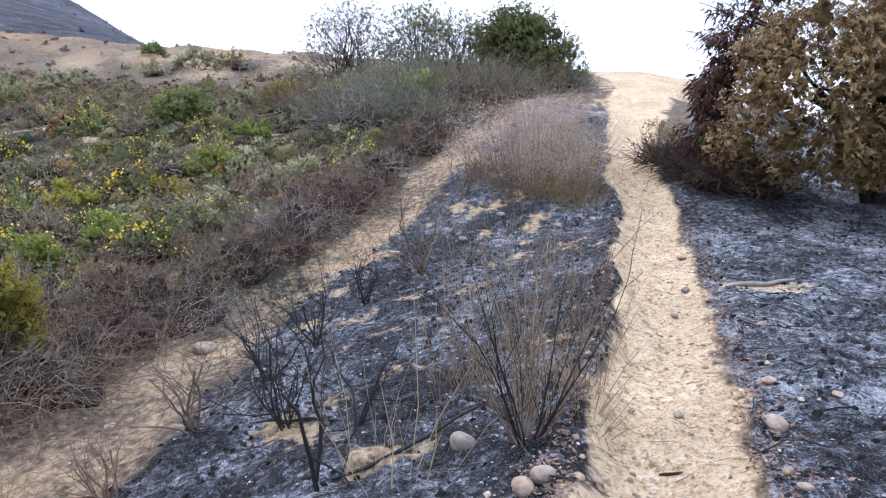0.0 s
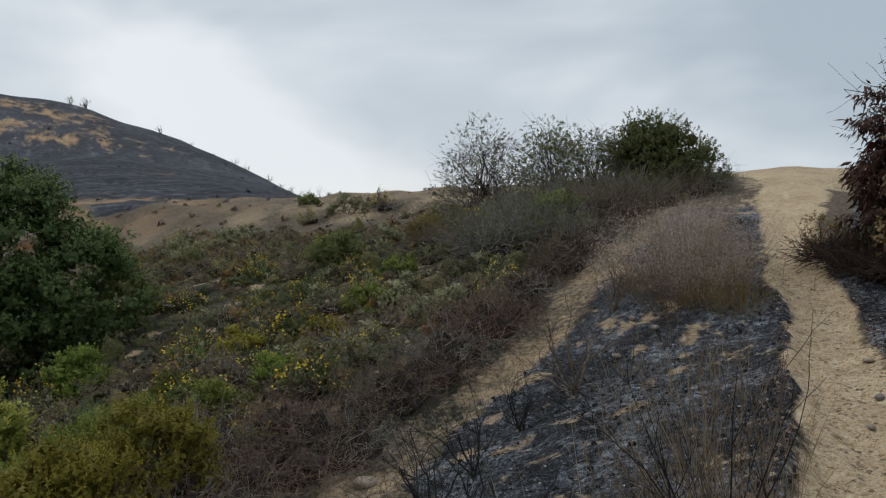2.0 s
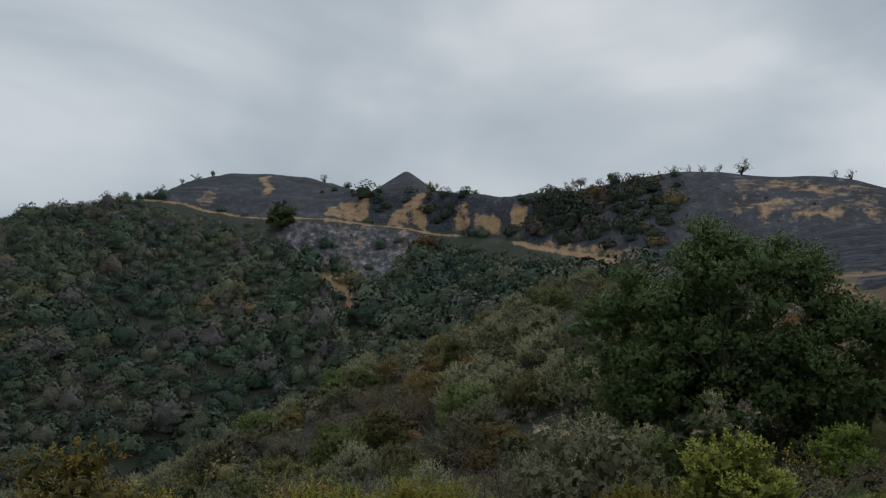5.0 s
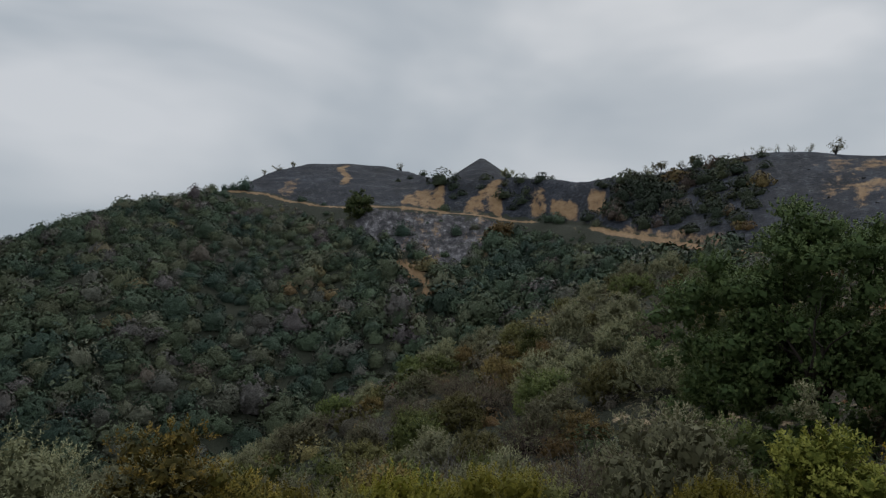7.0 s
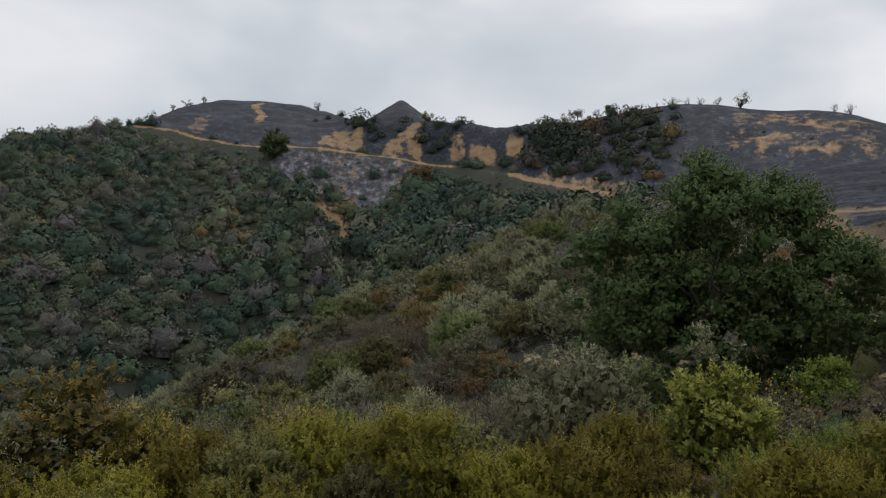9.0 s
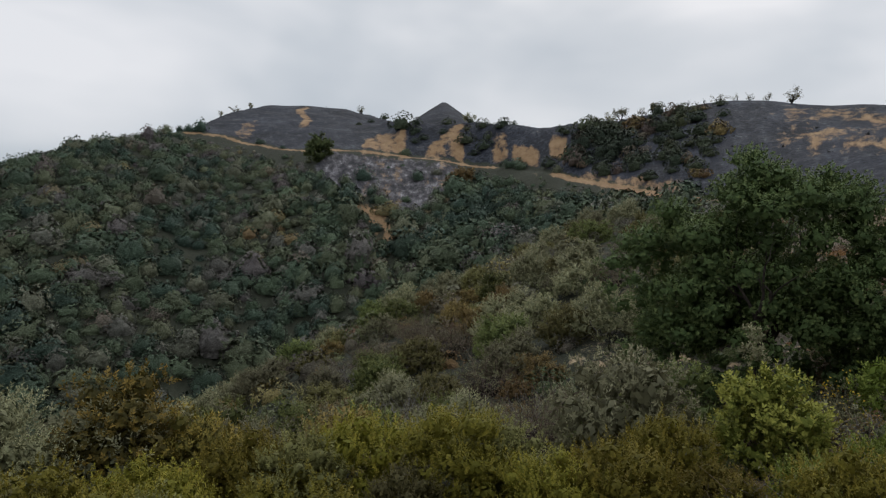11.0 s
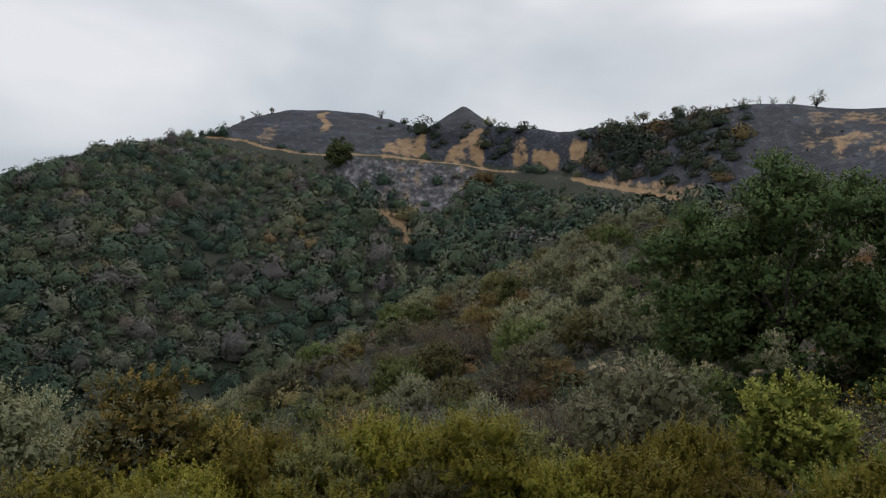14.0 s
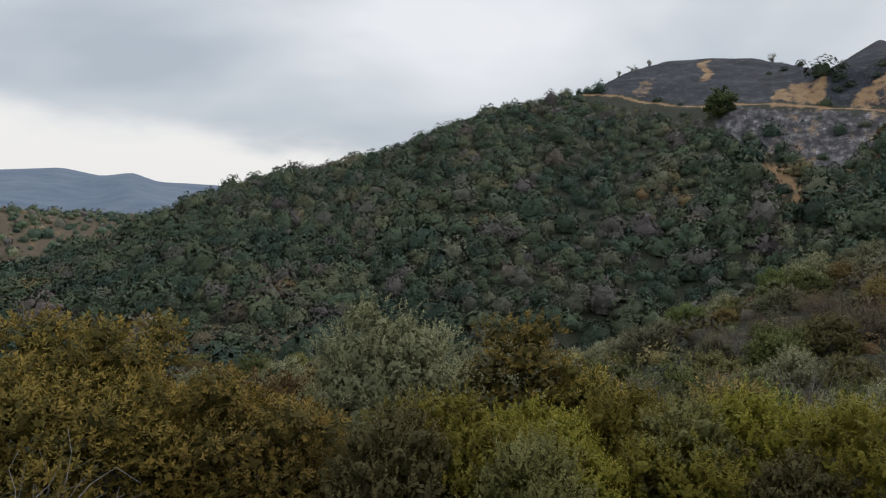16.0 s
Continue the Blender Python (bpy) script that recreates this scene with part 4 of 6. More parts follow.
def leafy_bush(name, label, category, x, y, w, h, mat, seed, n=2600, leaf=0.06, aspect=0.5, group="", lumps=12, stem_mat=None, heart=True, droop=0.0, turn=0.0, lump=(0.20, 0.34), up=0.35, per=9, stretch=2.0):
    """A dome of leafy lumps on several crooked stems."""
    rng = np.random.RandomState(seed)
    ob = thing(name, label, category, x, y, group, turn, 0.03)
    c, r = lumps_in_dome(rng, w, h, lumps, (lump[0] * min(w, h), lump[1] * min(w, h)))
    stems = Build()
    for k in range(min(7, lumps)):
        a = rng.uniform(0, 6.28)
        pts, rad, _ = limb(rng, (0.06 * w * math.cos(a), 0.06 * w * math.sin(a), -0.05), c[k] + np.array([0, 0, 0.2 * h]), np.linalg.norm(c[k]) * 1.02, 0.018 * h + 0.004, 0.006, 0.12)
        stems.add(*tube(pts, rad, 5))
    tagged(stems.part("woody_base", stem_mat or M_BARK, ob), kind="stuff")
    b = Build()
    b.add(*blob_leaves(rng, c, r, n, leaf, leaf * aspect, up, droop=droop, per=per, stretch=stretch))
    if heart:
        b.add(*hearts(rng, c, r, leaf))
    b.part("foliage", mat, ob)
    return ob


def shoot_bush(name, label, category, x, y, w, h, mat, seed, tufts=46, per=70, leaf=0.07, aspect=0.3, group="", tip_mat=None, turn=0.0):
    """A feathery bush: many upright tufts of narrow leaves, in lumps."""
    rng = np.random.RandomState(seed)
    ob = thing(name, label, category, x, y, group, turn, 0.03)
    stems, leaves, tips = Build(), Build(), Build()
    d = unit_dome(tufts, rng, 0.0)
    lump = unit_dome(9, rng, 0.2)
    out = 0.46 + 0.54 * (d @ lump.T).max(1) ** 6 + rng.normal(0, 0.07, tufts)
    foot = d * out[:, None] * np.array([w / 2, w / 2, h]) * 0.80
    way = d * np.array([0.85, 0.85, 0.4]) + np.array([0, 0, 0.55]) + rng.normal(0, 0.12, (tufts, 3))
    way /= np.linalg.norm(way, axis=1, keepdims=True)
    ln = rng.uniform(0.16, 0.34, tufts) * h
    u = rng.uniform(-0.5, 1.0, (tufts, per))
    girth = 0.036 * w * (1.15 - np.abs(u))
    p = foot[:, None] + way[:, None] * (ln[:, None] * u)[..., None] + rng.normal(0, 1, (tufts, per, 3)) * girth[..., None]
    side = rng.normal(size=(tufts, per, 3))
    tip = way[:, None] + 0.42 * rng.normal(size=(tufts, per, 3))
    tip /= np.linalg.norm(tip, axis=2, keepdims=True)
    side = np.cross(tip, d[:, None] + 0.6 * side)
    side /= np.linalg.norm(side, axis=2, keepdims=True)
    le = (leaf * rng.uniform(0.6, 1.3, (tufts, per)))[..., None] / 2
    v = np.stack([p - tip * le, p + side * le * aspect, p + tip * le, p - side * le * aspect], 2).reshape(-1, 3)
    round_ = foot[:, None] / np.array([w / 2, w / 2, h]) + 0.5 * way[:, None] + rng.normal(0, 0.3, (tufts, per, 3))
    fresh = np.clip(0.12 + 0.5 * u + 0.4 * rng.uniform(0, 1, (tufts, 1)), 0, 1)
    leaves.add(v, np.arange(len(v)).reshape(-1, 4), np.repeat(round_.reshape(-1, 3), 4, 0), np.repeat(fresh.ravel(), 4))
    # the core dome is coloured dark, as the shade between the tufts
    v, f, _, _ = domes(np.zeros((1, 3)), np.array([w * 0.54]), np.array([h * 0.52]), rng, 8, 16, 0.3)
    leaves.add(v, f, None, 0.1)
    for k in range(0, tufts, 3):
        pts = np.array([[0.1 * foot[k, 0], 0.1 * foot[k, 1], -0.04], foot[k] * 0.55, foot[k], foot[k] + way[k] * ln[k] * 0.8])
        stems.add(*tube(pts, [0.012, 0.009, 0.005, 0.002], 4))
    tagged(stems.part("woody_base", M_TWIG, ob), kind="stuff")
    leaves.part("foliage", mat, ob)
    if tip_mat:
        k = rng.choice(tufts, tufts * 4)
        q = foot[k] + way[k] * ln[k][:, None] + rng.normal(0, 0.05 * w, (len(k), 3))
        tips.add(*leaf_quads(q, unit_dome(len(k), rng, 0.2), 0.036, 0.030, rng))
        tagged(tips.part("blossom", tip_mat, ob, "small yellow flower heads"), kind="stuff")
    return ob


def tangle(name, label, category, x, y, w, h, mat, seed, twigs=260, group="", thick=0.006, leaf_mat=None, leaves=0, turn=0.0, upright=0.25, mound=(0.6, 0.36)):
    """A heap of dry arching twigs."""
    rng = np.random.RandomState(seed)
    ob = thing(name, label, category, x, y, group, turn, 0.03)
    b = Build()
    ends = []
    for k in range(twigs):
        a, q = rng.uniform(0, 6.28), math.sqrt(rng.uniform(0, 1)) * 0.40
        foot = np.array([w * q * math.cos(a), w * q * math.sin(a), rng.uniform(-0.03, 0.45) * h * (1 - q)])
        way = np.array([math.cos(a) * q * 2, math.sin(a) * q * 2, upright]) + rng.normal(0, 0.5, 3)
        way[2] = abs(way[2])
        pts, rad, _ = limb(rng, foot, way, rng.uniform(0.35, 0.8) * h * 1.1, thick * rng.uniform(0.6, 1.5), thick * 0.35, 0.42, -0.05, 4)
        b.add(*tube(pts, rad, 3))
        ends.append(pts[rng.randint(1, 4)])
    b.part("brushwood", mat, ob)
    # a dark mound added inside the heap; its colour is the shade between twigs
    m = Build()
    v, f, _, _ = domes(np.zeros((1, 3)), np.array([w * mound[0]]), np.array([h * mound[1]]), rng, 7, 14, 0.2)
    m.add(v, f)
    m.part("litter_mound", M_HOLLOW_SHADE, ob, "dark mound coloured as the shade under the twigs")
    if leaves:
        e = np.array(ends)
        c = e[rng.choice(len(e), leaves)] + rng.normal(0, 0.05, (leaves, 3))
        lb = Build()
        lb.add(*leaf_quads(c, unit_dome(leaves, rng, -0.3), 0.045, 0.022, rng))
        lb.part("foliage", leaf_mat, ob)
    return ob


def grass_clump(name, label, x, y, w, h, seed, blades=500, group="", plumes=False, mat=None, lean=0.5, turn=0.0):
    """Dry stalks that fan out of one foot, with or without fluffy heads."""
    rng = np.random.RandomState(seed)
    ob = thing(name, label, "dry grass", x, y, group, turn, 0.02)
    b, fl = Build(), Build()
    n = blades
    a, q = rng.uniform(0, 6.28, n), np.sqrt(rng.uniform(0, 1, n))
    foot = np.stack([0.33 * w * q * np.cos(a), 0.33 * w * q * np.sin(a), land(x + 0.33 * w * q * np.cos(a), y + 0.33 * w * q * np.sin(a)) - ground_at(x, y) - 0.03], 1)
    ln = h * (1.05 - 0.75 * rng.uniform(0, 1, n) ** 1.6)
    way = np.stack([lean * q * np.cos(a), lean * q * np.sin(a), np.ones(n)], 1) + rng.normal(0, 0.10, (n, 3))
    way /= np.linalg.norm(way, axis=1, keepdims=True)
    side = np.cross(way, rng.normal(size=(n, 3)))
    side /= np.linalg.norm(side, axis=1, keepdims=True)
    wid = rng.uniform(0.0016, 0.0038, n)[:, None]
    t = np.array([0, 0.5, 1.0])
    bow = rng.normal(0, 0.17, (n, 3))
    mid = foot[:, None] + way[:, None] * (ln[:, None] * t)[..., None] + bow[:, None] * (t ** 2)[None, :, None] * ln[:, None, None]
    taper = np.array([1.0, 0.8, 0.25])
    v = np.stack([mid - side[:, None] * wid[:, None] * taper[None, :, None], mid + side[:, None] * wid[:, None] * taper[None, :, None]], 2).reshape(n, 6, 3)
    f = np.array([[0, 1, 3, 2], [2, 3, 5, 4]])
    b.add(v.reshape(-1, 3), (f[None] + (np.arange(n) * 6)[:, None, None]).reshape(-1, 4))
    b.part("tussock", mat or M_STRAW, ob)
    if plumes:
        k = rng.choice(n, n * 2 // 3)
        m = 14
        u = rng.uniform(0.55, 1.0, (len(k), m))
        c = foot[k][:, None] + way[k][:, None] * (ln[k][:, None] * u)[..., None] + bow[k][:, None] * (u ** 2)[..., None] * ln[k][:, None, None]
        c = c.reshape(-1, 3) + rng.normal(0, 0.06, (len(k) * m, 3))
        fl.add(*leaf_quads(c, unit_dome(len(c), rng, -0.5), 0.06, 0.007, rng))
        fl.part("plume", M_PLUME, ob, "pale mauve-grey seed plumes")
    return ob


def burnt_sapling(label, x, y, h, seed, stems=1, levels=3, kids=3, lean=(0, 0), group="burnt saplings", mat=None, spread=0.85, radius=0.02):
    rng = np.random.RandomState(seed)
    ob = thing("burnt_sapling", label, "burnt shrub", x, y, group)
    for k in range(stems):
        b = Build()
        way = np.array([lean[0], lean[1], 1.0]) + (rng.normal(0, 0.35, 3) if stems > 1 else rng.normal(0, 0.08, 3))
        way[2] = abs(way[2])
        branching(rng, b, (rng.normal(0, 0.02) * (stems > 1), rng.normal(0, 0.03) * (stems > 1), -0.05), way, h * 0.33, radius, levels, kids, spread, 0.05, 0.18, 0.78, 6)
        b.part("stem", mat or M_CHAR, ob)
    return ob


def scatter_copies(protos, spots, rng, lo=0.75, hi=1.3):
    """Copies of plants, turned and sized by chance, at given places."""
    for x, y in spots:
        p = protos[rng.randint(len(protos))]
        s = rng.uniform(lo, hi)
        copy_thing(p, pose(x, y, ground_at(x, y) - 0.04, 0, 0, rng.uniform(0, 360)) @ Matrix.Diagonal((s, s, s * rng.uniform(0.85, 1.15), 1)))


def polar(b, r):
    return -r * math.sin(radians(b)), r * math.cos(radians(b))


# ---- the big oak in the hollow ----
def build_oak():
    rng = np.random.RandomState(21)
    x, y = polar(47.5, 20.5)
    ob = thing("oak_tree", "dense dark green live oak with a broad rounded crown", "tree", x, y, "", 47.5)
    trunk, crown = Build(), Build()
    pts, rad, w = limb(rng, (0, 0, -0.2), (0.05, 0, 1), 1.7, 0.30, 0.22, 0.08)
    trunk.add(*tube(pts, rad, 10))
    trunk.part("trunk", M_BARK, ob, smooth=True)
    for k in range(6):
        a = k * 1.05 + rng.uniform(-0.3, 0.3)
        b = Build()
        branching(rng, b, pts[-1], (math.cos(a), math.sin(a), 0.9), 2.1, 0.14, 2, 3, 0.5, 0.08, 0.14, 0.7, 7)
        b.part("limb", M_BARK, ob, smooth=True)
    # crown lumps: x runs across the view, z up; a lower shoulder on one side, skirts down to the ground
    c, r = [], []
    for cx, cz, rx, rz, n in ((0.7, 4.2, 2.5, 2.4, 85), (-2.0, 3.4, 2.3, 2.4, 75), (2.7, 2.9, 1.9, 2.3, 60), (-0.2, 1.6, 4.0, 1.6, 95), (-0.2, 6.0, 1.0, 0.9, 14), (1.5, 5.4, 1.3, 1.0, 16), (-0.6, 3.6, 1.9, 1.9, 55)):
        d = rng.normal(size=(n, 3))
        d /= np.linalg.norm(d, axis=1, keepdims=True)
        k = rng.uniform(0.65, 1.0, n)[:, None]
        c.append(np.array([cx, 0, cz]) + d * k * np.array([rx, min(rx, 2.6), rz]) * 0.85)
        r.append(rng.uniform(0.32, 0.72, n))
    c, r = np.concatenate(c), np.concatenate(r)
    c[:, 2] = np.maximum(c[:, 2], 0.25)
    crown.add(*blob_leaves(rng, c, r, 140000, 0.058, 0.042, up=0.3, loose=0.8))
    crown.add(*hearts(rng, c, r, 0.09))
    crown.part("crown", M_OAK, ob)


build_oak()


# ---- the scorched tree beside the trail ----
def build_scorched_tree():
    rng = np.random.RandomState(33)
    ob = thing("scorched_tree", "fire-scorched tree with curled orange-brown leaves", "tree", 7.2, 12.0)
    tips = []
    for k, (ax, ay) in enumerate(((-0.5, -0.1), (0.1, 0.2), (0.55, -0.2), (-0.15, -0.45))):
        b = Build()
        tips += branching(rng, b, (0.12 * ax, 0.12 * ay, -0.1), (ax, ay, 1.2), 2.3, 0.10, 3, 3, 0.55, 0.03, 0.16, 0.68, 7)
        b.part("trunk", M_CHAR, ob, smooth=True)
    c, r = [], []
    for cx, cy, cz, rx, rz, n in ((-0.9, -0.9, 3.6, 2.3, 2.4, 170), (-1.3, -1.2, 1.7, 1.9, 1.4, 110), (-1.5, -0.8, 0.9, 1.5, 0.7, 50), (0.3, -0.6, 1.6, 1.5, 1.0, 50), (1.3, -0.2, 3.2, 2.4, 2.8, 120), (0.3, -0.2, 5.7, 2.0, 1.5, 80)):
        d = rng.normal(size=(n, 3))
        d /= np.linalg.norm(d, axis=1, keepdims=True)
        c.append(np.array([cx, cy, cz]) + d * rng.uniform(0.4, 1.0, n)[:, None] ** 0.5 * np.array([rx, rx * 0.75, rz]) * 0.88)
        r.append(rng.uniform(0.26, 0.50, n))
    c, r = np.concatenate(c), np.concatenate(r)
    # the crown keeps clear of the slim tree on its trail side
    keep = (c[:, 2] > 0.25) & (0.857 * c[:, 0] - 0.515 * c[:, 1] > np.interp(c[:, 2], [0.0, 0.6, 1.5, 3.2, 4.4], [-3.3, -3.1, -2.5, -1.6, -1.2]))
    c, r = c[keep], r[keep]
    crown = Build()
    crown.add(*hearts(rng, c, r * 0.6, 0.10, 0.5))
    crown.add(*blob_leaves(rng, c, r, 120000, 0.062, 0.024, up=0.1, loose=1.5, droop=0.9, flat=0.9))
    crown.part("crown", M_SCORCH, ob, "curled orange-brown dead leaves")
    # a slim singed tree close behind, darker, with a pointed top
    ob = thing("singed_tree", "slim fire-singed tree with dark red-brown drooping leaves", "tree", *polar(-20.3, 13.2))
    b = Build()
    pts, rad, w = limb(rng, (0, 0, -0.1), (0.07, 0, 1), 4.3, 0.06, 0.012, 0.05, 0.03, 8)
    b.add(*tube(pts, rad, 6))
    for k in range(16):
        i = rng.randint(2, 8)
        p2, r2, _ = limb(rng, pts[i], rng.normal(0, 1, 3) * np.array([1, 1, 0.3]) + np.array([0, 0, 0.5]), 0.9 - 0.07 * i, 0.02, 0.005)
        b.add(*tube(p2, r2, 4))
    b.part("trunk", M_CHAR, ob)
    c, r = [], []
    for cz, w_, n in ((1.0, 0.6, 14), (1.6, 0.62, 16), (2.2, 0.58, 16), (2.9, 0.30, 6), (3.4, 0.22, 5), (3.9, 0.26, 6), (4.3, 0.14, 3)):
        base = pts[min(8, int(cz / 4.3 * 8))]
        c.append(np.stack([base[0] + rng.normal(0, w_ * 0.5, n), base[1] + rng.normal(0, w_ * 0.5, n), cz + rng.normal(0, 0.22, n)], 1))
        r.append(rng.uniform(0.16, 0.32, n) * (0.5 + w_))
    crown = Build()
    crown.add(*blob_leaves(rng, np.concatenate(c), np.concatenate(r), 6500, 0.14, 0.035, up=0.0, loose=0.8, droop=1.2, flat=1.0))
    crown.part("crown", M_DARKRED, ob, "dark red-brown drooping leaves")


build_scorched_tree()

# ---- bushes on the crest ----
def airy_bush(label, b, r, w, h, seed, leaf_mat, leaves, lumps=60, twig_mat=None):
    """A round see-through crown: arching limbs, each ending in a clump of fine twigs and small leaves."""
    rng = np.random.RandomState(seed)
    x, y = polar(b, r)
    ob = thing("crest_bush", label, "bush", x, y, "bushes on the crest", b)
    c, rad = lumps_in_dome(rng, w * 1.12, h * 1.12, lumps, (0.16 * h, 0.24 * h))
    c = np.concatenate([c, 0.6 * c[::3] + np.array([0, 0, 0.12 * h])])
    rad = np.concatenate([rad, rad[::3]])
    limbs, twigs = Build(), Build()
    for k in range(len(c)):
        foot = np.array([rng.normal(0, 0.09 * w), rng.normal(0, 0.09 * w), -0.05])
        u = np.linspace(0, 1, 7)[:, None]
        rise = foot + (c[k] - foot) * np.concatenate([u ** 1.5, u ** 1.5, u ** 0.8], 1)
        limbs.add(*tube(rise + rng.normal(0, 0.045 * h, (7, 3)) * np.minimum(u, 0.8), np.linspace(0.026, 0.008, 7), 4))
        for _ in range(13):
            p2, r2, _ = limb(rng, c[k] + rng.normal(0, 0.3, 3) * rad[k], rng.normal(0, 1, 3) + 0.6 * c[k] / np.linalg.norm(c[k]), rad[k] * rng.uniform(0.7, 1.2), 0.007, 0.003, 0.3, 0.0, 3)
            twigs.add(*tube(p2, r2, 3))
    limbs.part("branchwork", M_DARKTWIG, ob)
    tagged(twigs.part("twigwork", twig_mat or M_TWIG, ob), kind="stuff")
    f = Build()
    f.add(*blob_leaves(rng, c, rad * 1.08, leaves, 0.062, 0.036, up=0.2, loose=0.9))
    f.part("foliage", leaf_mat, ob)


airy_bush("airy grey-twigged bush with sparse small grey-green leaves", 8.4, 28.0, 3.9, 3.75, 41, M_SAGE, 9500, 62, M_GREYTWIG)
airy_bush("half-bare grey bush with thin green foliage on the crest", 2.9, 26.0, 2.9, 3.2, 42, M_GREEN, 11000, 54, M_GREYTWIG)
airy_bush("half-bare twiggy bush with dull green leaves", -0.4, 25.2, 2.3, 2.8, 43, M_GREEN, 4200, 40, M_GREYTWIG)
leafy_bush("crest_bush", "full green rounded bush with bare twigs below", "bush", *polar(-4.8, 25.0), 3.4, 3.2, M_GREEN, 44, 13000, 0.08, 0.5, "bushes on the crest", 40, M_GREYTWIG, heart=True)
leafy_bush("crest_bush", "low green bush among grey dead twigs", "bush", *polar(-8.0, 26.0), 2.2, 1.9, M_GREEN, 45, 4200, 0.08, 0.5, "bushes on the crest", 14, M_GREYTWIG)
leafy_bush("crest_bush", "bright green leafy bush under the grey twigs", "bush", *polar(2.6, 20.5), 1.9, 1.2, M_GREEN, 46, 3800, 0.08, 0.5, "bushes on the crest", 12, M_GREYTWIG)
dead = tangle("dead_brush", "grey leafless brush piled on the slope below the crest", "dead brush", *polar(-1.0, 20.5), 3.0, 1.6, M_TWIG, 51, 520, "dead brush below the crest", 0.009, M_SAGE, 1900, upright=0.6, mound=(0.75, 0.42))
dead2 = tangle("dead_brush", "grey bare brush with a few dull leaves below the crest", "dead brush", *polar(4.8, 21.5), 3.0, 1.7, M_GREYTWIG, 52, 420, "dead brush below the crest", 0.009, M_GREEN, 5200, upright=0.6, mound=(0.75, 0.42))
scatter_copies([dead2, dead, dead2], [polar(b, r) for b, r in ((1.6, 23.0), (7.5, 22.0), (9.5, 24.5), (-3.2, 22.5), (5.5, 25.0), (-6.5, 24.0), (-8.6, 25.5), (2.5, 18.6), (6.8, 19.0), (11.5, 22.0), (0.2, 21.5), (3.6, 23.2), (8.8, 20.6), (-5.0, 22.6), (4.2, 19.6))], np.random.RandomState(5), 0.7, 1.0)

# ---- dead brush along the wash ----
brown = tangle("dry_brush", "heap of brown dry brush beside the bare wash", "dead brush", -3.96, 6.75, 1.7, 0.9, M_TWIG, 61, 330, "dry brush along the wash", 0.005, M_RUST, 300, mound=(0.66, 0.46))
grey = tangle("dry_brush", "heap of grey dry twigs beside the bare wash", "dead brush", -3.2, 8.9, 1.7, 0.85, M_GREYTWIG, 62, 260, "dry brush along the wash", 0.0045, M_SAGE, 250, mound=(0.66, 0.46))
red = tangle("dry_brush", "reddish-brown dry brush mat beside the bare wash", "dead brush", -2.6, 11.2, 1.7, 0.75, M_REDTWIG, 63, 330, "dry brush along the wash", 0.005, M_DARKRED, 400, mound=(0.66, 0.46))
rng = np.random.RandomState(9)
spots = []
for yy in np.arange(4.6, 19.5, 0.72):
    xg, hw = float(along(WASH, np.array([yy]), 1)[0]), float(along(WASH, np.array([yy]), 3)[0])
    spots.append((xg - hw - 0.45 - rng.uniform(0, 0.35), yy))
    if yy < 9.5:
        spots.append((xg - hw - 1.35 - rng.uniform(0, 0.5), yy + 0.3))
scatter_copies([brown, red, grey, brown, red], spots, rng, 0.7, 1.2)

# ---- low scrub on the hillside ----
protos = [
    shoot_bush("hillside_scrub", "low olive-green scrub with small yellow flowers", "shrub", *polar(20, 12.5), 0.9, 0.55, M_SAGE, 71, 30, 38, 0.05, 0.36, "scrub on the hillside", M_FLOWER),
    shoot_bush("hillside_scrub", "low dull green scrub with small yellow flowers", "shrub", *polar(27, 13.5), 0.8, 0.5, M_GREEN, 72, 30, 38, 0.05, 0.36, "scrub on the hillside", M_FLOWER),
    leafy_bush("hillside_scrub", "low grey-green rounded scrub", "shrub", *polar(14, 15), 0.95, 0.55, M_SAGE, 73, 800, 0.042, 0.5, "scrub on the hillside", 9),
    tangle("hillside_scrub", "low grey-brown half-dry scrub", "shrub", *polar(25, 18), 1.0, 0.5, M_TWIG, 74, 70, "scrub on the hillside", 0.008, M_SAGE, 420, upright=0.6),
    tangle("hillside_scrub", "low dry brown scrub with rusty leaves", "shrub", *polar(10, 17), 0.9, 0.45, M_GREYTWIG, 75, 70, "scrub on the hillside", 0.008, M_RUST, 360, upright=0.6),
]
rng = np.random.RandomState(12)
spots = []
while len(spots) < 140:
    b, r = rng.uniform(6, 47), math.sqrt(rng.uniform(9.0 ** 2, 34 ** 2))
    x, y = polar(b, r)
    xg = float(along(WASH, np.array([y]), 1)[0])
    bu, di, ro = (float(v[0]) for v in covers(np.array([x]), np.array([y])))
    if x > xg - 1.8 or di > 0.45 or (r > 27 and rng.uniform() < 0.55) or (34 < b and 17 < r):
        continue
    spots.append((x, y))
scatter_copies(protos, spots, rng, 0.8, 1.7)
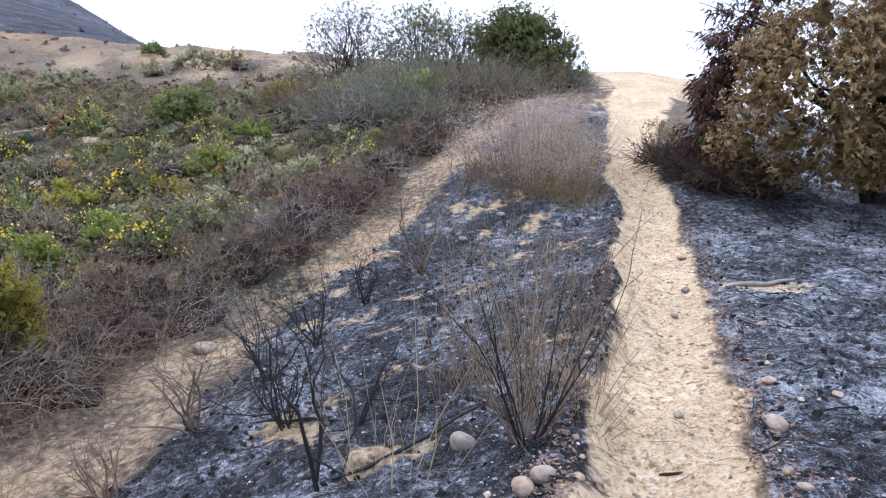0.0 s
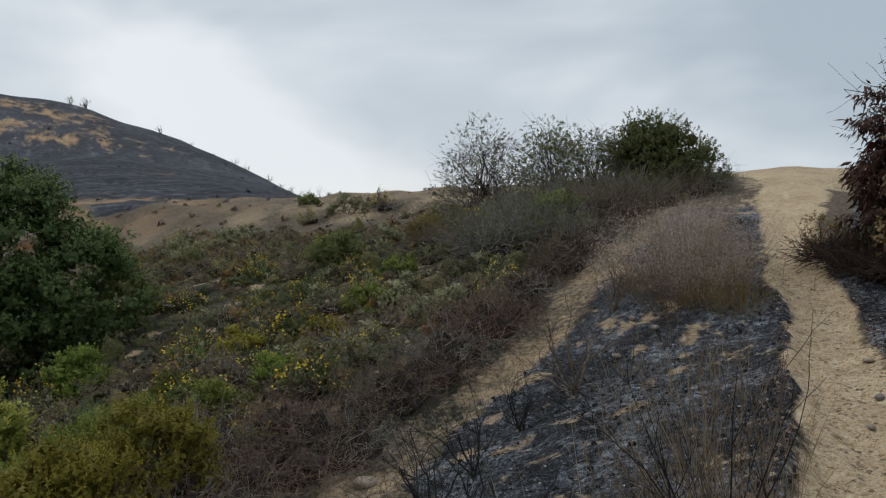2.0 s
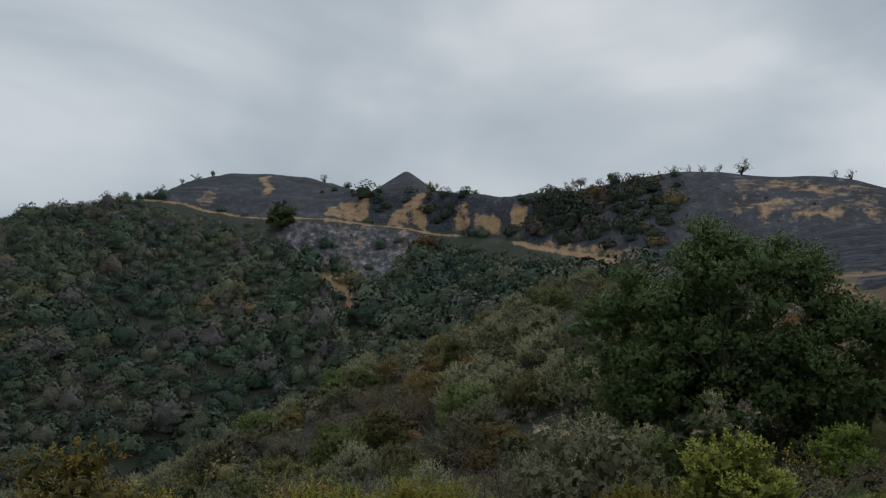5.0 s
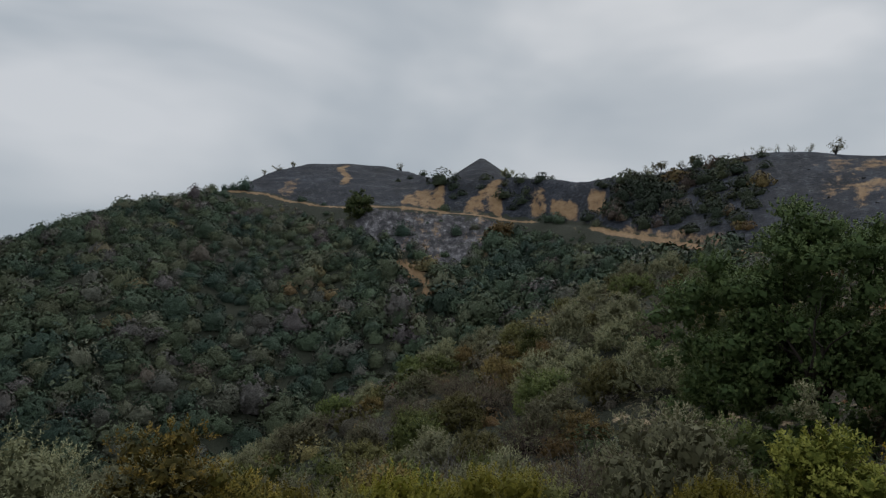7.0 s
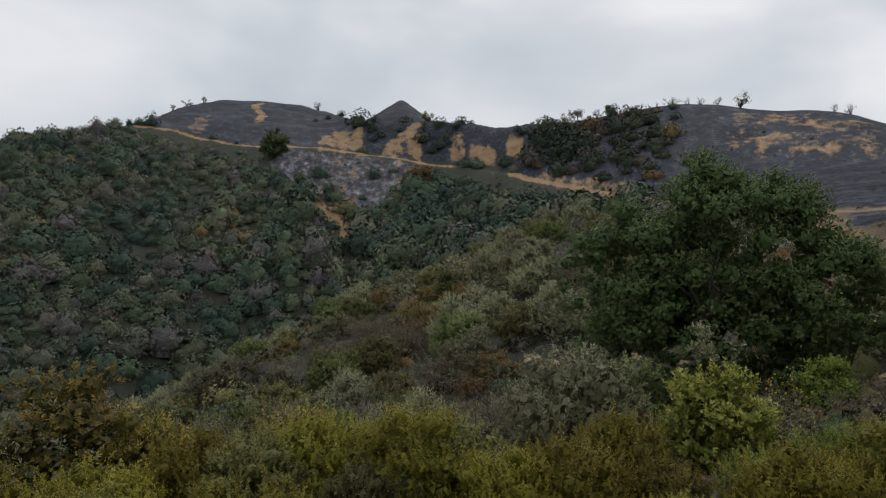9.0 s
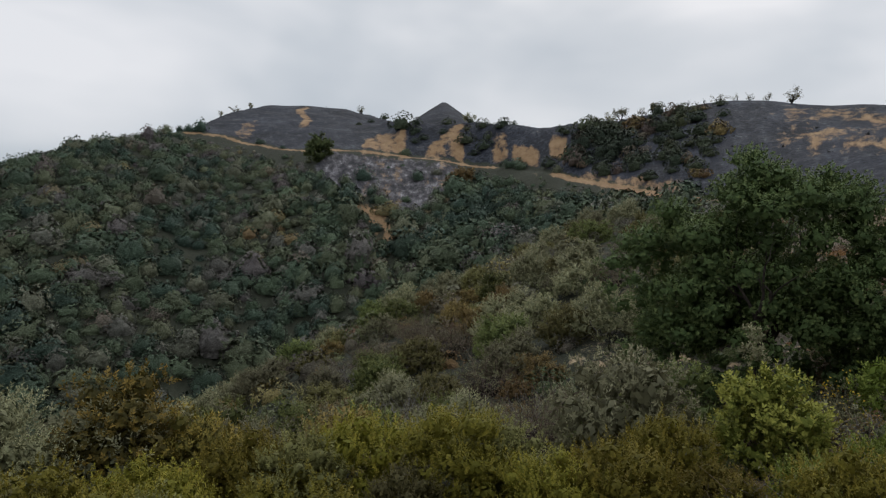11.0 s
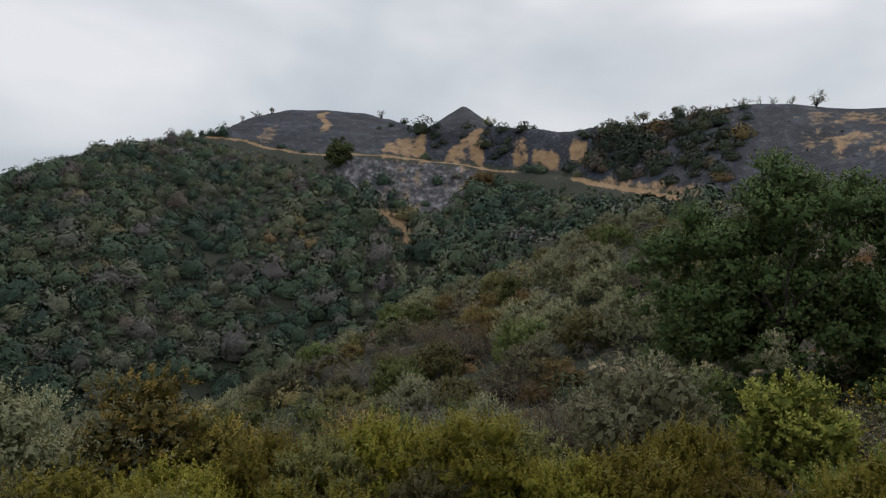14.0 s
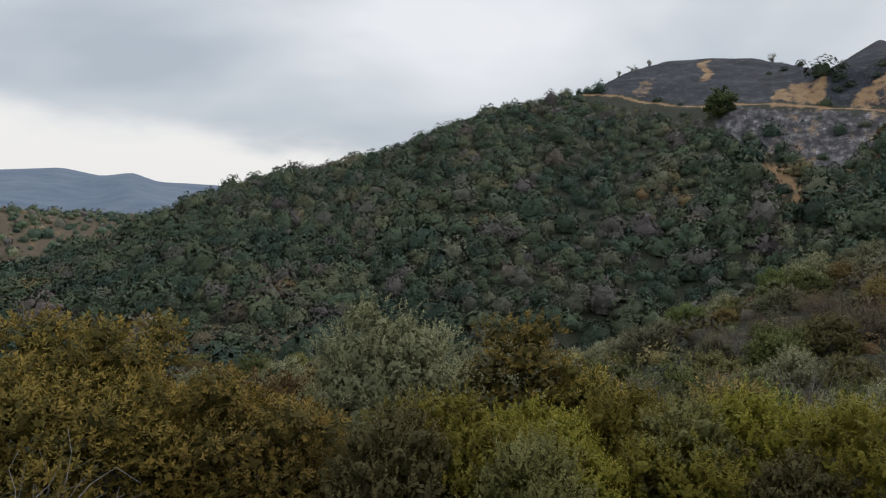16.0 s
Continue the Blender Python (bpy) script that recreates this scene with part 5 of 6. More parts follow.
for b, r, w, h, mat, label, n, leaf in (
        (20.3, 22.5, 2.1, 1.5, M_GREEN, "rounded fresh green bush on the scrubby hillside", 4500, 0.07), (18.2, 17.0, 1.5, 0.8, M_LIME, "bright lime-green low bush on the hillside", 3000, 0.05),
        (30.3, 11.2, 1.0, 0.75, M_LIME, "bright lime-green feathery bush on the hillside", 3200, 0.045), (22.6, 37.0, 1.3, 0.7, M_GREEN, "small dark bush on the bare crest", 1500, 0.08),
        (19.3, 33.5, 2.4, 1.0, M_SAGE, "low grey-green bush below the bare crest", 2600, 0.08), (39.5, 16.5, 1.4, 1.2, M_LIME, "bright green leafy bush at the oak's foot", 3800, 0.07),
        (36.6, 22.5, 2.4, 2.2, M_GREEN, "light green leafy bush beside the oak", 5200, 0.08), (33.5, 9.6, 1.0, 0.8, M_LIME, "lime-green feathery bush in the hollow", 3000, 0.045),
        (13.0, 24.5, 1.8, 1.0, M_YELLOW, "olive-yellow low bush below the crest", 2600, 0.06), (28.5, 31.0, 1.9, 1.0, M_SAGE, "grey-green low bush on the upper slope", 2400, 0.07),
        (25.5, 12.4, 1.0, 0.6, M_LIME, "bright lime-green low bush on the hillside", 2400, 0.045), (33.0, 13.0, 1.2, 0.7, M_LIME, "lime-green feathery bush in the hollow", 2600, 0.045),
        (15.6, 20.0, 1.3, 0.7, M_LIME, "bright lime-green low bush on the hillside", 2200, 0.05), (28.2, 15.6, 1.2, 0.7, M_YELLOW, "olive-yellow low bush on the hillside", 2200, 0.05),
        (22.0, 15.2, 1.3, 0.6, M_YELLOW, "olive-yellow low bush on the hillside", 2200, 0.05), (11.5, 16.0, 1.0, 0.55, M_SAGE, "grey-green low bush on the hillside", 1600, 0.05),
        (31.8, 29.5, 1.8, 0.9, M_SAGE, "dull green bush on the upper slope", 2200, 0.07)):
    leafy_bush("hillside_bush", label, "bush", *polar(b, r), w, h, mat, int(b * 10), n, leaf, 0.5, "", 14)

# ---- the hollow in front of the oak ----
def light_bush():
    x, y = polar(46.8, 11.4)
    ob = leafy_bush("broadleaf_bush", "rounded light green broad-leaved bush below the oak", "bush", x, y, 1.8, 1.7, M_BROAD, 81, 11000, 0.062, 0.6, "", 46, turn=46.8, lump=(0.13, 0.24), up=0.6)
    rng = np.random.RandomState(82)
    b = Build()
    c = np.array([[-0.25, 0.2, 1.65], [-0.22, 0.2, 1.85], [-0.28, 0.22, 1.98], [-0.2, 0.2, 1.5]])
    b.add(*blob_leaves(rng, c, np.array([0.17, 0.15, 0.11, 0.17]), 700, 0.05, 0.03))
    b.part("top_shoot", M_SAGE, ob, "pale grey-green upright shoot")


light_bush()
def coyote_brush(label, b, r, w, h, mat, seed, n):
    """Rounded brush whose lumps bristle with upright shoots of tiny leaves."""
    return leafy_bush("coyote_brush", label, "bush", *polar(b, r), w, h, mat, seed, n, 0.034, 0.42, "yellow-green brush in the hollow", 64, M_TWIG, lump=(0.11, 0.20), up=1.1, per=20, stretch=5.0)


coyote = [
    coyote_brush("feathery yellow-green brush with upright shoots", 58, 8.2, 1.8, 1.6, M_YELLOW, 91, 17000),
    coyote_brush("feathery olive-yellow brush with upright shoots", 70, 8.6, 2.0, 1.75, M_YELLOW, 92, 19000),
    coyote_brush("feathery lime-green brush with upright shoots", 39, 9.4, 1.5, 1.15, M_LIME, 93, 13000),
    coyote_brush("feathery dull olive brush with upright shoots", 83, 8.4, 1.7, 1.5, M_OLIVE, 94, 15000),
]
rng = np.random.RandomState(14)
near_spots = [(b + rng.uniform(-1, 1), r + rng.uniform(-0.3, 0.3)) for b, r in (
    (35, 8.6), (43, 8.8), (50.5, 8.4), (54, 9.6), (62.5, 8.0), (66, 9.2), (74.5, 8.2), (78, 9.4), (82, 8.0), (86, 8.8), (90, 7.8), (94, 8.4), (98, 7.6), (102, 8.0), (60, 10.6), (71, 10.4),
    (94, 6.8), (48, 7.2), (41, 7.4), (106, 7.2), (36, 10.5))]
scatter_copies([coyote[0], coyote[1], coyote[0], coyote[3]], [polar(b, r) for b, r in near_spots if b > 52], rng, 0.75, 1.1)
scatter_copies(coyote[:3], [polar(b, r) for b, r in near_spots if b <= 52], rng, 0.7, 1.0)
mid = [
    leafy_bush("mid_bush", "grey-green rounded bush on the sloping canyon", "bush", *polar(72.0, 15.5), 2.2, 1.7, M_SAGE, 101, 6000, 0.055, 0.42, "bushes on the sloping canyon", 24),
    leafy_bush("mid_bush", "dark green leafy bush on the sloping canyon", "bush", *polar(88, 13), 2.0, 1.5, M_GREEN, 102, 2800, 0.075, 0.5, "bushes on the sloping canyon", 16),
    leafy_bush("mid_bush", "feathery grey-green bush with fine leaves on the sloping canyon", "bush", *polar(84.0, 15.0), 2.0, 1.5, M_SAGE, 103, 7000, 0.045, 0.4, "bushes on the sloping canyon", 40, lump=(0.13, 0.24), up=0.8, per=14, stretch=4.0),
    tangle("mid_bush", "bare grey-brown bush with a few leaves remaining", "bush", *polar(64, 14), 2.2, 1.3, M_TWIG, 104, 200, "bushes on the sloping canyon", 0.009, M_SAGE, 1300, upright=0.6),
    leafy_bush("mid_bush", "rusty brown leafy bush on the sloping canyon", "bush", *polar(80, 12), 1.8, 1.3, M_RUST, 105, 2600, 0.065, 0.5, "bushes on the sloping canyon", 14),
    tangle("mid_bush", "grey leafless bush with arching twigs", "bush", *polar(76, 17), 2.2, 1.3, M_GREYTWIG, 106, 200, "bushes on the sloping canyon", 0.009, M_SAGE, 700, upright=0.6),
]
spots = []
while len(spots) < 48:
    b, r = rng.uniform(50, 118), math.sqrt(rng.uniform(10.8 ** 2, 24 ** 2))
    if b < 62 and r > 15.5:
        continue
    x, y = polar(b, r)
    if all((x - p) ** 2 + (y - q) ** 2 > 1.0 for p, q in spots):
        spots.append((x, y))
scatter_copies(mid, spots, rng, 0.75, 1.25)
# the spur that runs down from the oak, bush by bush
spur = [
    leafy_bush("spur_bush", "grey-green feathery bush on the spur below the oak", "bush", *polar(66, 26), 2.8, 1.9, M_SAGE, 121, 7000, 0.075, 0.42, "bushes on the spur", 40, M_GREYTWIG, lump=(0.13, 0.26), up=0.7, per=12, stretch=3.0),
    leafy_bush("spur_bush", "dull olive bush on the spur below the oak", "bush", *polar(72, 24), 2.6, 1.7, M_OLIVE, 122, 6500, 0.075, 0.45, "bushes on the spur", 36, M_GREYTWIG, lump=(0.13, 0.26), up=0.7, per=12, stretch=3.0),
    leafy_bush("spur_bush", "dark green rounded bush on the spur", "bush", *polar(77, 28), 2.4, 1.8, M_GREEN, 123, 6000, 0.08, 0.5, "bushes on the spur", 34, lump=(0.14, 0.27)),
    tangle("spur_bush", "half-bare grey-brown bush with dry twigs on the spur", "bush", *polar(69, 21), 2.6, 1.6, M_TWIG, 124, 260, "bushes on the spur", 0.010, M_SAGE, 3400, upright=0.8),
    leafy_bush("spur_bush", "brownish sage bush on the spur", "bush", *polar(80, 24), 2.3, 1.5, M_RUST, 125, 5500, 0.07, 0.42, "bushes on the spur", 34, M_TWIG, lump=(0.13, 0.26), up=0.7, per=12, stretch=3.0),
    tangle("spur_bush", "grey leafless bush with arching twigs on the spur", "bush", *polar(63, 19.5), 2.4, 1.5, M_GREYTWIG, 126, 240, "bushes on the spur", 0.010, M_SAGE, 1500, upright=0.8),
]
spots = []
tries = 0
while len(spots) < 330 and tries < 6000:
    tries += 1
    b = rng.uniform(50, 122)
    lo, hi = 16.0, float(line_at(VALLEY, np.array([b]))[0][0]) - 4
    r = math.sqrt(rng.uniform(lo ** 2, hi ** 2))
    x, y = polar(b, r)
    if (b < 63 and r < 25) or any((x - p) ** 2 + (y - q) ** 2 < 2.6 for p, q in spots):
        continue
    spots.append((x, y))
scatter_copies([spur[0], spur[1], spur[0], spur[2], spur[3], spur[1], spur[4], spur[0], spur[5], spur[3]], spots, rng, 0.75, 1.35)
for b, r, w, h, seed in ((96.0, 10.8, 2.1, 2.2, 116), (90.5, 10.4, 1.6, 1.6, 117)):
    leafy_bush("ochre_bush", "ochre-yellow leafy bush on the sloping canyon", "bush", *polar(b, r), w, h, M_OCHRE, seed, 9000, 0.055, 0.5, "ochre bushes", 40, lump=(0.14, 0.25))
leafy_bush("sage_bush", "tall feathery grey-green bush beside the orange-tipped bushes", "bush", *polar(106.5, 10.0), 2.7, 2.6, M_SAGE, 115, 24000, 0.04, 0.36, "", 70, lump=(0.13, 0.24), up=0.8, per=14, stretch=4.0)
leafy_bush("rusty_bush", "large dense bush with orange-tipped olive leaves", "bush", *polar(131, 8.6), 4.6, 2.55, M_OCHRE, 111, 84000, 0.055, 0.45, "orange-tipped bushes", 95, droop=0.2, lump=(0.11, 0.21))
leafy_bush("rusty_bush", "smaller orange-tipped olive bush beside the large one", "bush", *polar(118.5, 7.8), 2.4, 1.75, M_OCHRE, 112, 22000, 0.05, 0.45, "orange-tipped bushes", 36, droop=0.2, lump=(0.14, 0.25))
tangle("dry_brush", "rusty brown dry brush below the orange-tipped bush", "dead brush", *polar(113.5, 6.6), 1.6, 0.8, M_TWIG, 113, 360, "", 0.006, M_RUST, 1600)
tangle("dry_brush", "grey dry twigs in front of the orange-tipped bush", "dead brush", *polar(135, 6.3), 1.4, 1.1, M_GREYTWIG, 114, 260, "", 0.006, upright=0.7)

# ---- beside the trail ----
for x, y, w, h, seed, blades, fluffy, words in (
        (1.45, 12.5, 2.0, 1.5, 121, 520, True, "tall dry clump with mauve-grey plumes beside the trail"), (1.85, 11.9, 1.4, 1.2, 126, 420, True, "dry clump with mauve-grey plumes beside the trail"),
        (2.1, 11.3, 1.0, 0.75, 122, 220, False, "dry brown clump beside the trail"), (1.0, 13.6, 1.8, 1.3, 123, 420, True, "dry brown clump up the bank with pale plumes"),
        (1.8, 14.6, 1.9, 1.15, 124, 460, True, "dry brown clump up the bank with thin plumes"), (1.35, 11.7, 1.2, 0.7, 127, 180, False, "low dry brown clump at the foot of the plumes"),
        (2.3, 13.0, 1.2, 0.9, 128, 220, False, "dry olive-brown clump beside the trail"), (2.2, 16.3, 1.8, 0.9, 129, 400, True, "dry brown clump up the bank with thin plumes")):
    grass_clump("plume_grass", words, x, y, w, h, seed, blades, "plume clumps by the trail", fluffy, lean=0.62, mat=None if fluffy else M_RUST)
grass_clump("plume_grass", "low dry clump near the crest", 2.6, 18.5, 2.0, 0.7, 125, 260, "plume clumps by the trail", False, lean=0.9)
stalks = thing("dry_shrub", "sparse dry shrub of thin straw stalks on charred stems", "shrub", 0.50, 3.5)
rng = np.random.RandomState(131)
for k in range(26):
    b = Build()
    a = rng.uniform(0, 6.28)
    pts, rad, w = limb(rng, (0.05 * math.cos(a), 0.05 * math.sin(a), -0.04), (0.6 * math.cos(a) - 0.15, 0.45 * math.sin(a), 1), rng.uniform(0.6, 1.25), 0.006, 0.0015, 0.07, 0.02, 6)
    b.add(*tube(pts, rad, 4))
    for j in range(9):
        i = rng.randint(1, 7)
        p2, r2, _ = limb(rng, pts[i], w + rng.normal(0, 0.45, 3), rng.uniform(0.15, 0.4), 0.0022, 0.001, 0.10, 0.03)
        b.add(*tube(p2, r2, 3))
    b.part("stem", M_CHAR if k % 3 == 0 else M_TWIG, stalks)
grass_clump("dry_tuft", "tuft of brown dry grass at the trail's edge", 0.86, 3.75, 0.45, 0.38, 132, 50, "dry tufts", lean=0.8)
tuft = grass_clump("dry_tuft", "tuft of brown dry grass on the burnt bank", 0.9, 5.3, 0.6, 0.45, 133, 34, "dry tufts", lean=0.7)
thin = grass_clump("dry_tuft", "thin tall straw stalks on the burnt bank", 0.2, 4.4, 0.7, 0.95, 134, 26, "dry tufts", lean=0.35)
scatter_copies([tuft, thin], [(1.05, 5.9), (0.6, 5.0), (0.35, 5.6), (0.75, 6.3), (1.2, 7.6), (0.9, 4.4), (-3.3, 4.9), (-3.6, 5.6), (-4.0, 5.2), (1.35, 8.6), (0.4, 7.2), (0.65, 3.9), (0.95, 4.0), (0.8, 4.7), (1.15, 5.0), (1.25, 5.5), (0.3, 4.9), (0.1, 5.2), (1.3, 6.6), (0.0, 6.2), (1.5, 7.2), (0.85, 7.6), (0.2, 8.3), (1.0, 8.9), (0.5, 9.6), (1.6, 9.3), (0.55, 4.3), (-0.2, 3.6)], np.random.RandomState(3), 0.7, 1.15)
burnt_sapling("black charred sapling with bare forked branches", -0.62, 3.63, 2.0, 141, 2, 4, 3, (-0.05, 0), radius=0.016)
burnt_sapling("thin charred sapling on the burnt bank", -0.50, 4.5, 1.3, 142, 3, 3, 3, radius=0.012)
burnt_sapling("charred multi-stemmed shrub with fine bare twigs", -0.29, 9.4, 2.6, 143, 8, 3, 3, mat=M_TWIG, radius=0.016)
burnt_sapling("charred shrub with reddish bare twigs", -1.28, 7.2, 1.9, 144, 6, 4, 3, mat=M_CHAR, radius=0.013)
burnt_sapling("charred shrub leaning over the wash", -1.9, 5.3, 1.9, 145, 8, 4, 3, (-0.5, 0), mat=M_TWIG, radius=0.012)
burnt_sapling("charred shrub leaning over the wash", -1.5, 6.2, 1.7, 146, 7, 3, 3, (-0.3, 0.1), mat=M_CHAR, radius=0.012)
burnt_sapling("charred shrub of many thin black stems above the wash", -1.1, 5.0, 1.5, 155, 10, 3, 3, (-0.4, 0), mat=M_CHAR, radius=0.010)
burnt_sapling("charred shrub of thin reddish stems above the wash", -2.2, 4.5, 1.3, 156, 9, 3, 3, (-0.4, 0), mat=M_REDTWIG, radius=0.009)
burnt_sapling("charred shrub of many thin black stems above the wash", -0.9, 8.4, 1.5, 157, 8, 3, 3, (-0.2, 0), mat=M_CHAR, radius=0.010)
burnt_sapling("small charred shrub on the upper bank", 0.3, 12.6, 1.9, 147, 7, 2, 3, mat=M_TWIG, radius=0.014)
burnt_sapling("small charred shrub on the upper bank", 0.9, 14.0, 1.6, 148, 6, 2, 3, mat=M_CHAR, radius=0.013)
burnt_sapling("small charred shrub at the plume clump's foot", 2.01, 10.5, 0.4, 149, 5, 2, 2, mat=M_CHAR, radius=0.010)
burnt_sapling("bare charred stick standing in the ash", 2.62, 3.75, 0.75, 150, 1, 1, 1, (-0.25, 0.1), radius=0.012)
burnt_sapling("thin charred shrub in the ash", 5.2, 9.2, 0.9, 151, 2, 2, 2, radius=0.010)
burnt_sapling("small charred stump in the ash", 2.75, 4.6, 0.22, 152, 2, 1, 2, radius=0.014)
burnt_sapling("small charred stump in the ash", 3.9, 6.2, 0.25, 153, 2, 1, 2, radius=0.014)
burnt_sapling("small charred stick in the ash", 2.75, 6.0, 0.25, 154, 1, 1, 1, radius=0.008)
under = tangle("dry_brush", "reddish dry brush under the scorched tree", "dead brush", 4.3, 12.0, 1.5, 0.85, M_DARKTWIG, 161, 360, "dry brush under the scorched tree", 0.006, M_DARKRED, 700, upright=0.4)
scatter_copies([under], [(4.9, 11.8), (4.5, 12.9), (4.1, 12.7), (5.3, 12.6)], np.random.RandomState(4), 0.8, 1.1)
leafy_bush("green_sprig", "small fresh green bush under the scorched tree", "bush", 4.7, 12.7, 0.9, 1.0, M_GREEN, 162, 1500, 0.08, 0.4, "", 9)
leafy_bush("green_sprig", "small olive bush at the trail's edge", "bush", 3.95, 13.2, 0.7, 0.9, M_RUST, 163, 900, 0.06, 0.35, "", 6, heart=False)


# ---- stones, sticks and small litter ----
def stone(label, x, y, w, h, seed, group="stones by the trail"):
    rng = np.random.RandomState(seed)
    bm = bmesh.new()
    bmesh.ops.create_icosphere(bm, subdivisions=3, radius=0.5)
    off = Vector(rng.uniform(-9, 9, 3))
    for v in bm.verts:
        k = 1 + 0.22 * noise.noise(v.co * 1.7 + off) + 0.07 * noise.noise(v.co * 5 + off)
        v.co *= k
        v.co.x *= w
        v.co.y *= w * 0.8
        v.co.z = (v.co.z * 0.9 + 0.28) * h
    me = bpy.data.meshes.new("stone")
    bm.to_mesh(me)
    bm.free()
    me.materials.append(M_STONE)
    for p in me.polygons:
        p.use_smooth = True
    ob = new("stone", me)
    ob.matrix_basis = pose(x, y, ground_at(x, y), 0, 0, rng.uniform(0, 360))
    return tagged(ob, label, "stone", group)


for k, (x, y, w, h, words) in enumerate((
        (0.18, 3.77, 0.17, 0.12, "rounded brown stone on the burnt bank"), (1.92, 3.75, 0.16, 0.10, "pale cream stone in the ash beside the trail"), (2.23, 4.52, 0.11, 0.06, "small pale stone in the ash"),
        (2.68, 5.7, 0.09, 0.06, "small pale stone in the ash"), (0.51, 2.93, 0.12, 0.10, "pale rounded stone at the trail's edge"), (0.42, 2.88, 0.13, 0.09, "pale rounded stone at the trail's edge"),
        (2.53, 7.14, 0.10, 0.08, "small grey stone lying on the trail"), (2.17, 6.32, 0.07, 0.06, "small dark stone lying on the trail"), (1.48, 4.04, 0.06, 0.05, "small grey stone lying on the trail"),
        (-3.0, 6.16, 0.13, 0.08, "pale stone in the bare wash"), (-2.76, 8.07, 0.32, 0.17, "larger pale rock in the bare wash"), (-3.04, 7.21, 0.09, 0.05, "small pale stone in the bare wash"),
        (0.30, 10.6, 0.14, 0.10, "pale stone on the burnt bank"), (1.70, 3.13, 0.06, 0.05, "small stone beside the trail"), (1.72, 3.0, 0.08, 0.04, "flat pale stone beside the trail"),
        (2.52, 4.21, 0.09, 0.04, "flat grey stone in the ash"), (0.67, 2.95, 0.07, 0.04, "small pale stone on the trail"), (3.6, 8.25, 0.12, 0.07, "pale stone in the ash"), (2.95, 8.6, 0.14, 0.06, "flat pale stone at the trail's edge"),
        (0.9, 11.2, 0.16, 0.1, "pale stone on the upper bank"), (0.6, 12.0, 0.12, 0.09, "pale stone on the upper bank"), (2.06, 4.97, 0.07, 0.04, "small stone at the trail's edge"))):
    stone(words, x, y, w, h, 200 + k)


def litter(name, label, n, seed, place, length, thick, mat, lift=0.006):
    """Many fallen twigs as one object of stuff."""
    rng = np.random.RandomState(seed)
    b = Build()
    got = 0
    while got < n:
        x, y = place(rng)
        a, ln = rng.uniform(0, 6.28), rng.uniform(*length)
        t = np.linspace(-0.5, 0.5, 4)
        px = x + ln * t * math.cos(a) + rng.normal(0, 0.06, 4) * ln
        py = y + ln * t * math.sin(a) + rng.normal(0, 0.06, 4) * ln
        pz = land(px, py) + lift + rng.uniform(0, 0.03, 4) * ln * 3
        b.add(*tube(np.stack([px, py, pz], 1), np.array([1, 0.9, 0.8, 0.5]) * rng.uniform(*thick), 4))
        got += 1
    me = mesh_from(name, np.concatenate(b.v), np.concatenate(b.f), mat)
    return tagged(new(name, me), label, "twigs", kind="stuff")


def on_burn(rng):
    while True:
        x, y = rng.uniform(-3.2, 8), rng.uniform(2.2, 14)
        bu, di, ro = (float(v[0]) for v in covers(np.array([x]), np.array([y])))
        if bu > 0.5 and di < 0.5:
            return x, y


def by_trail(rng):
    y = rng.uniform(2.4, 14)
    return float(along(TRAIL, np.array([y]), 1)[0]) + rng.normal(0.05, 0.36), y


def in_wash(rng):
    y = rng.uniform(4.0, 17)
    return float(along(WASH, np.array([y]), 1)[0]) + rng.normal(-0.4, 0.6), y


litter("charred_twigs", "fine charred twigs lying in the ash", 1100, 301, on_burn, (0.06, 0.32), (0.002, 0.006), M_CHAR)
litter("fallen_twigs", "small dry twigs lying along the trail", 130, 302, by_trail, (0.04, 0.20), (0.0015, 0.004), M_TWIG)
litter("fallen_twigs", "dry twigs strewn over the bare wash", 460, 303, in_wash, (0.08, 0.4), (0.002, 0.005), M_GREYTWIG)


def leaf_litter():
    """Brown fallen leaves and bark crumbs along both edges of the trail."""
    rng = np.random.RandomState(331)
    n = 5200
    y = 2.3 + 11 * rng.uniform(0, 1, n) ** 1.4
    side = np.where(rng.uniform(0, 1, n) < 0.62, 1, -1)
    x = along(TRAIL, y, 1) + side * (0.50 + np.abs(rng.normal(0, 0.13, n)) - 0.09 * rng.uniform(0, 1, n)) * (1 + 0.1 * rough(y, y, 1.3, 24))
    b = Build()
    nrm = np.stack([rng.normal(0, 0.45, n), rng.normal(0, 0.45, n), np.ones(n)], 1)
    b.add(*leaf_quads(np.stack([x, y, land(x, y) + 0.010], 1), nrm / np.linalg.norm(nrm, axis=1, keepdims=True), rng.uniform(0.015, 0.05, n), rng.uniform(0.008, 0.02, n), rng))
    me = mesh_from("leaf_litter", np.concatenate(b.v), np.concatenate(b.f), M_REDTWIG)
    tagged(new("leaf_litter", me), "brown fallen leaves along the trail's edges", "leaf litter", kind="stuff")


leaf_litter()


def stick(label, x, y, turn, length, thick, mat):
    rng = np.random.RandomState(int(abs(x) * 100) + 7)
    t = np.linspace(-0.5, 0.5, 6) * length
    a = radians(turn)
    px, py = x + t * math.cos(a), y + t * math.sin(a) + rng.normal(0, 0.02, 6) * length
    pz = land(px, py) + thick
    b = Build()
    b.add(*tube(np.stack([px, py, pz], 1), thick * np.array([0.5, 1, 1.1, 1, 0.9, 0.4]), 6))
    me = mesh_from("stick", np.concatenate(b.v), np.concatenate(b.f), mat, True)
    return tagged(new("stick", me), label, "stick", "sticks by the trail")


stick("pale dry branch lying on the ash", 3.25, 7.05, 22, 0.9, 0.025, M_GREYTWIG)
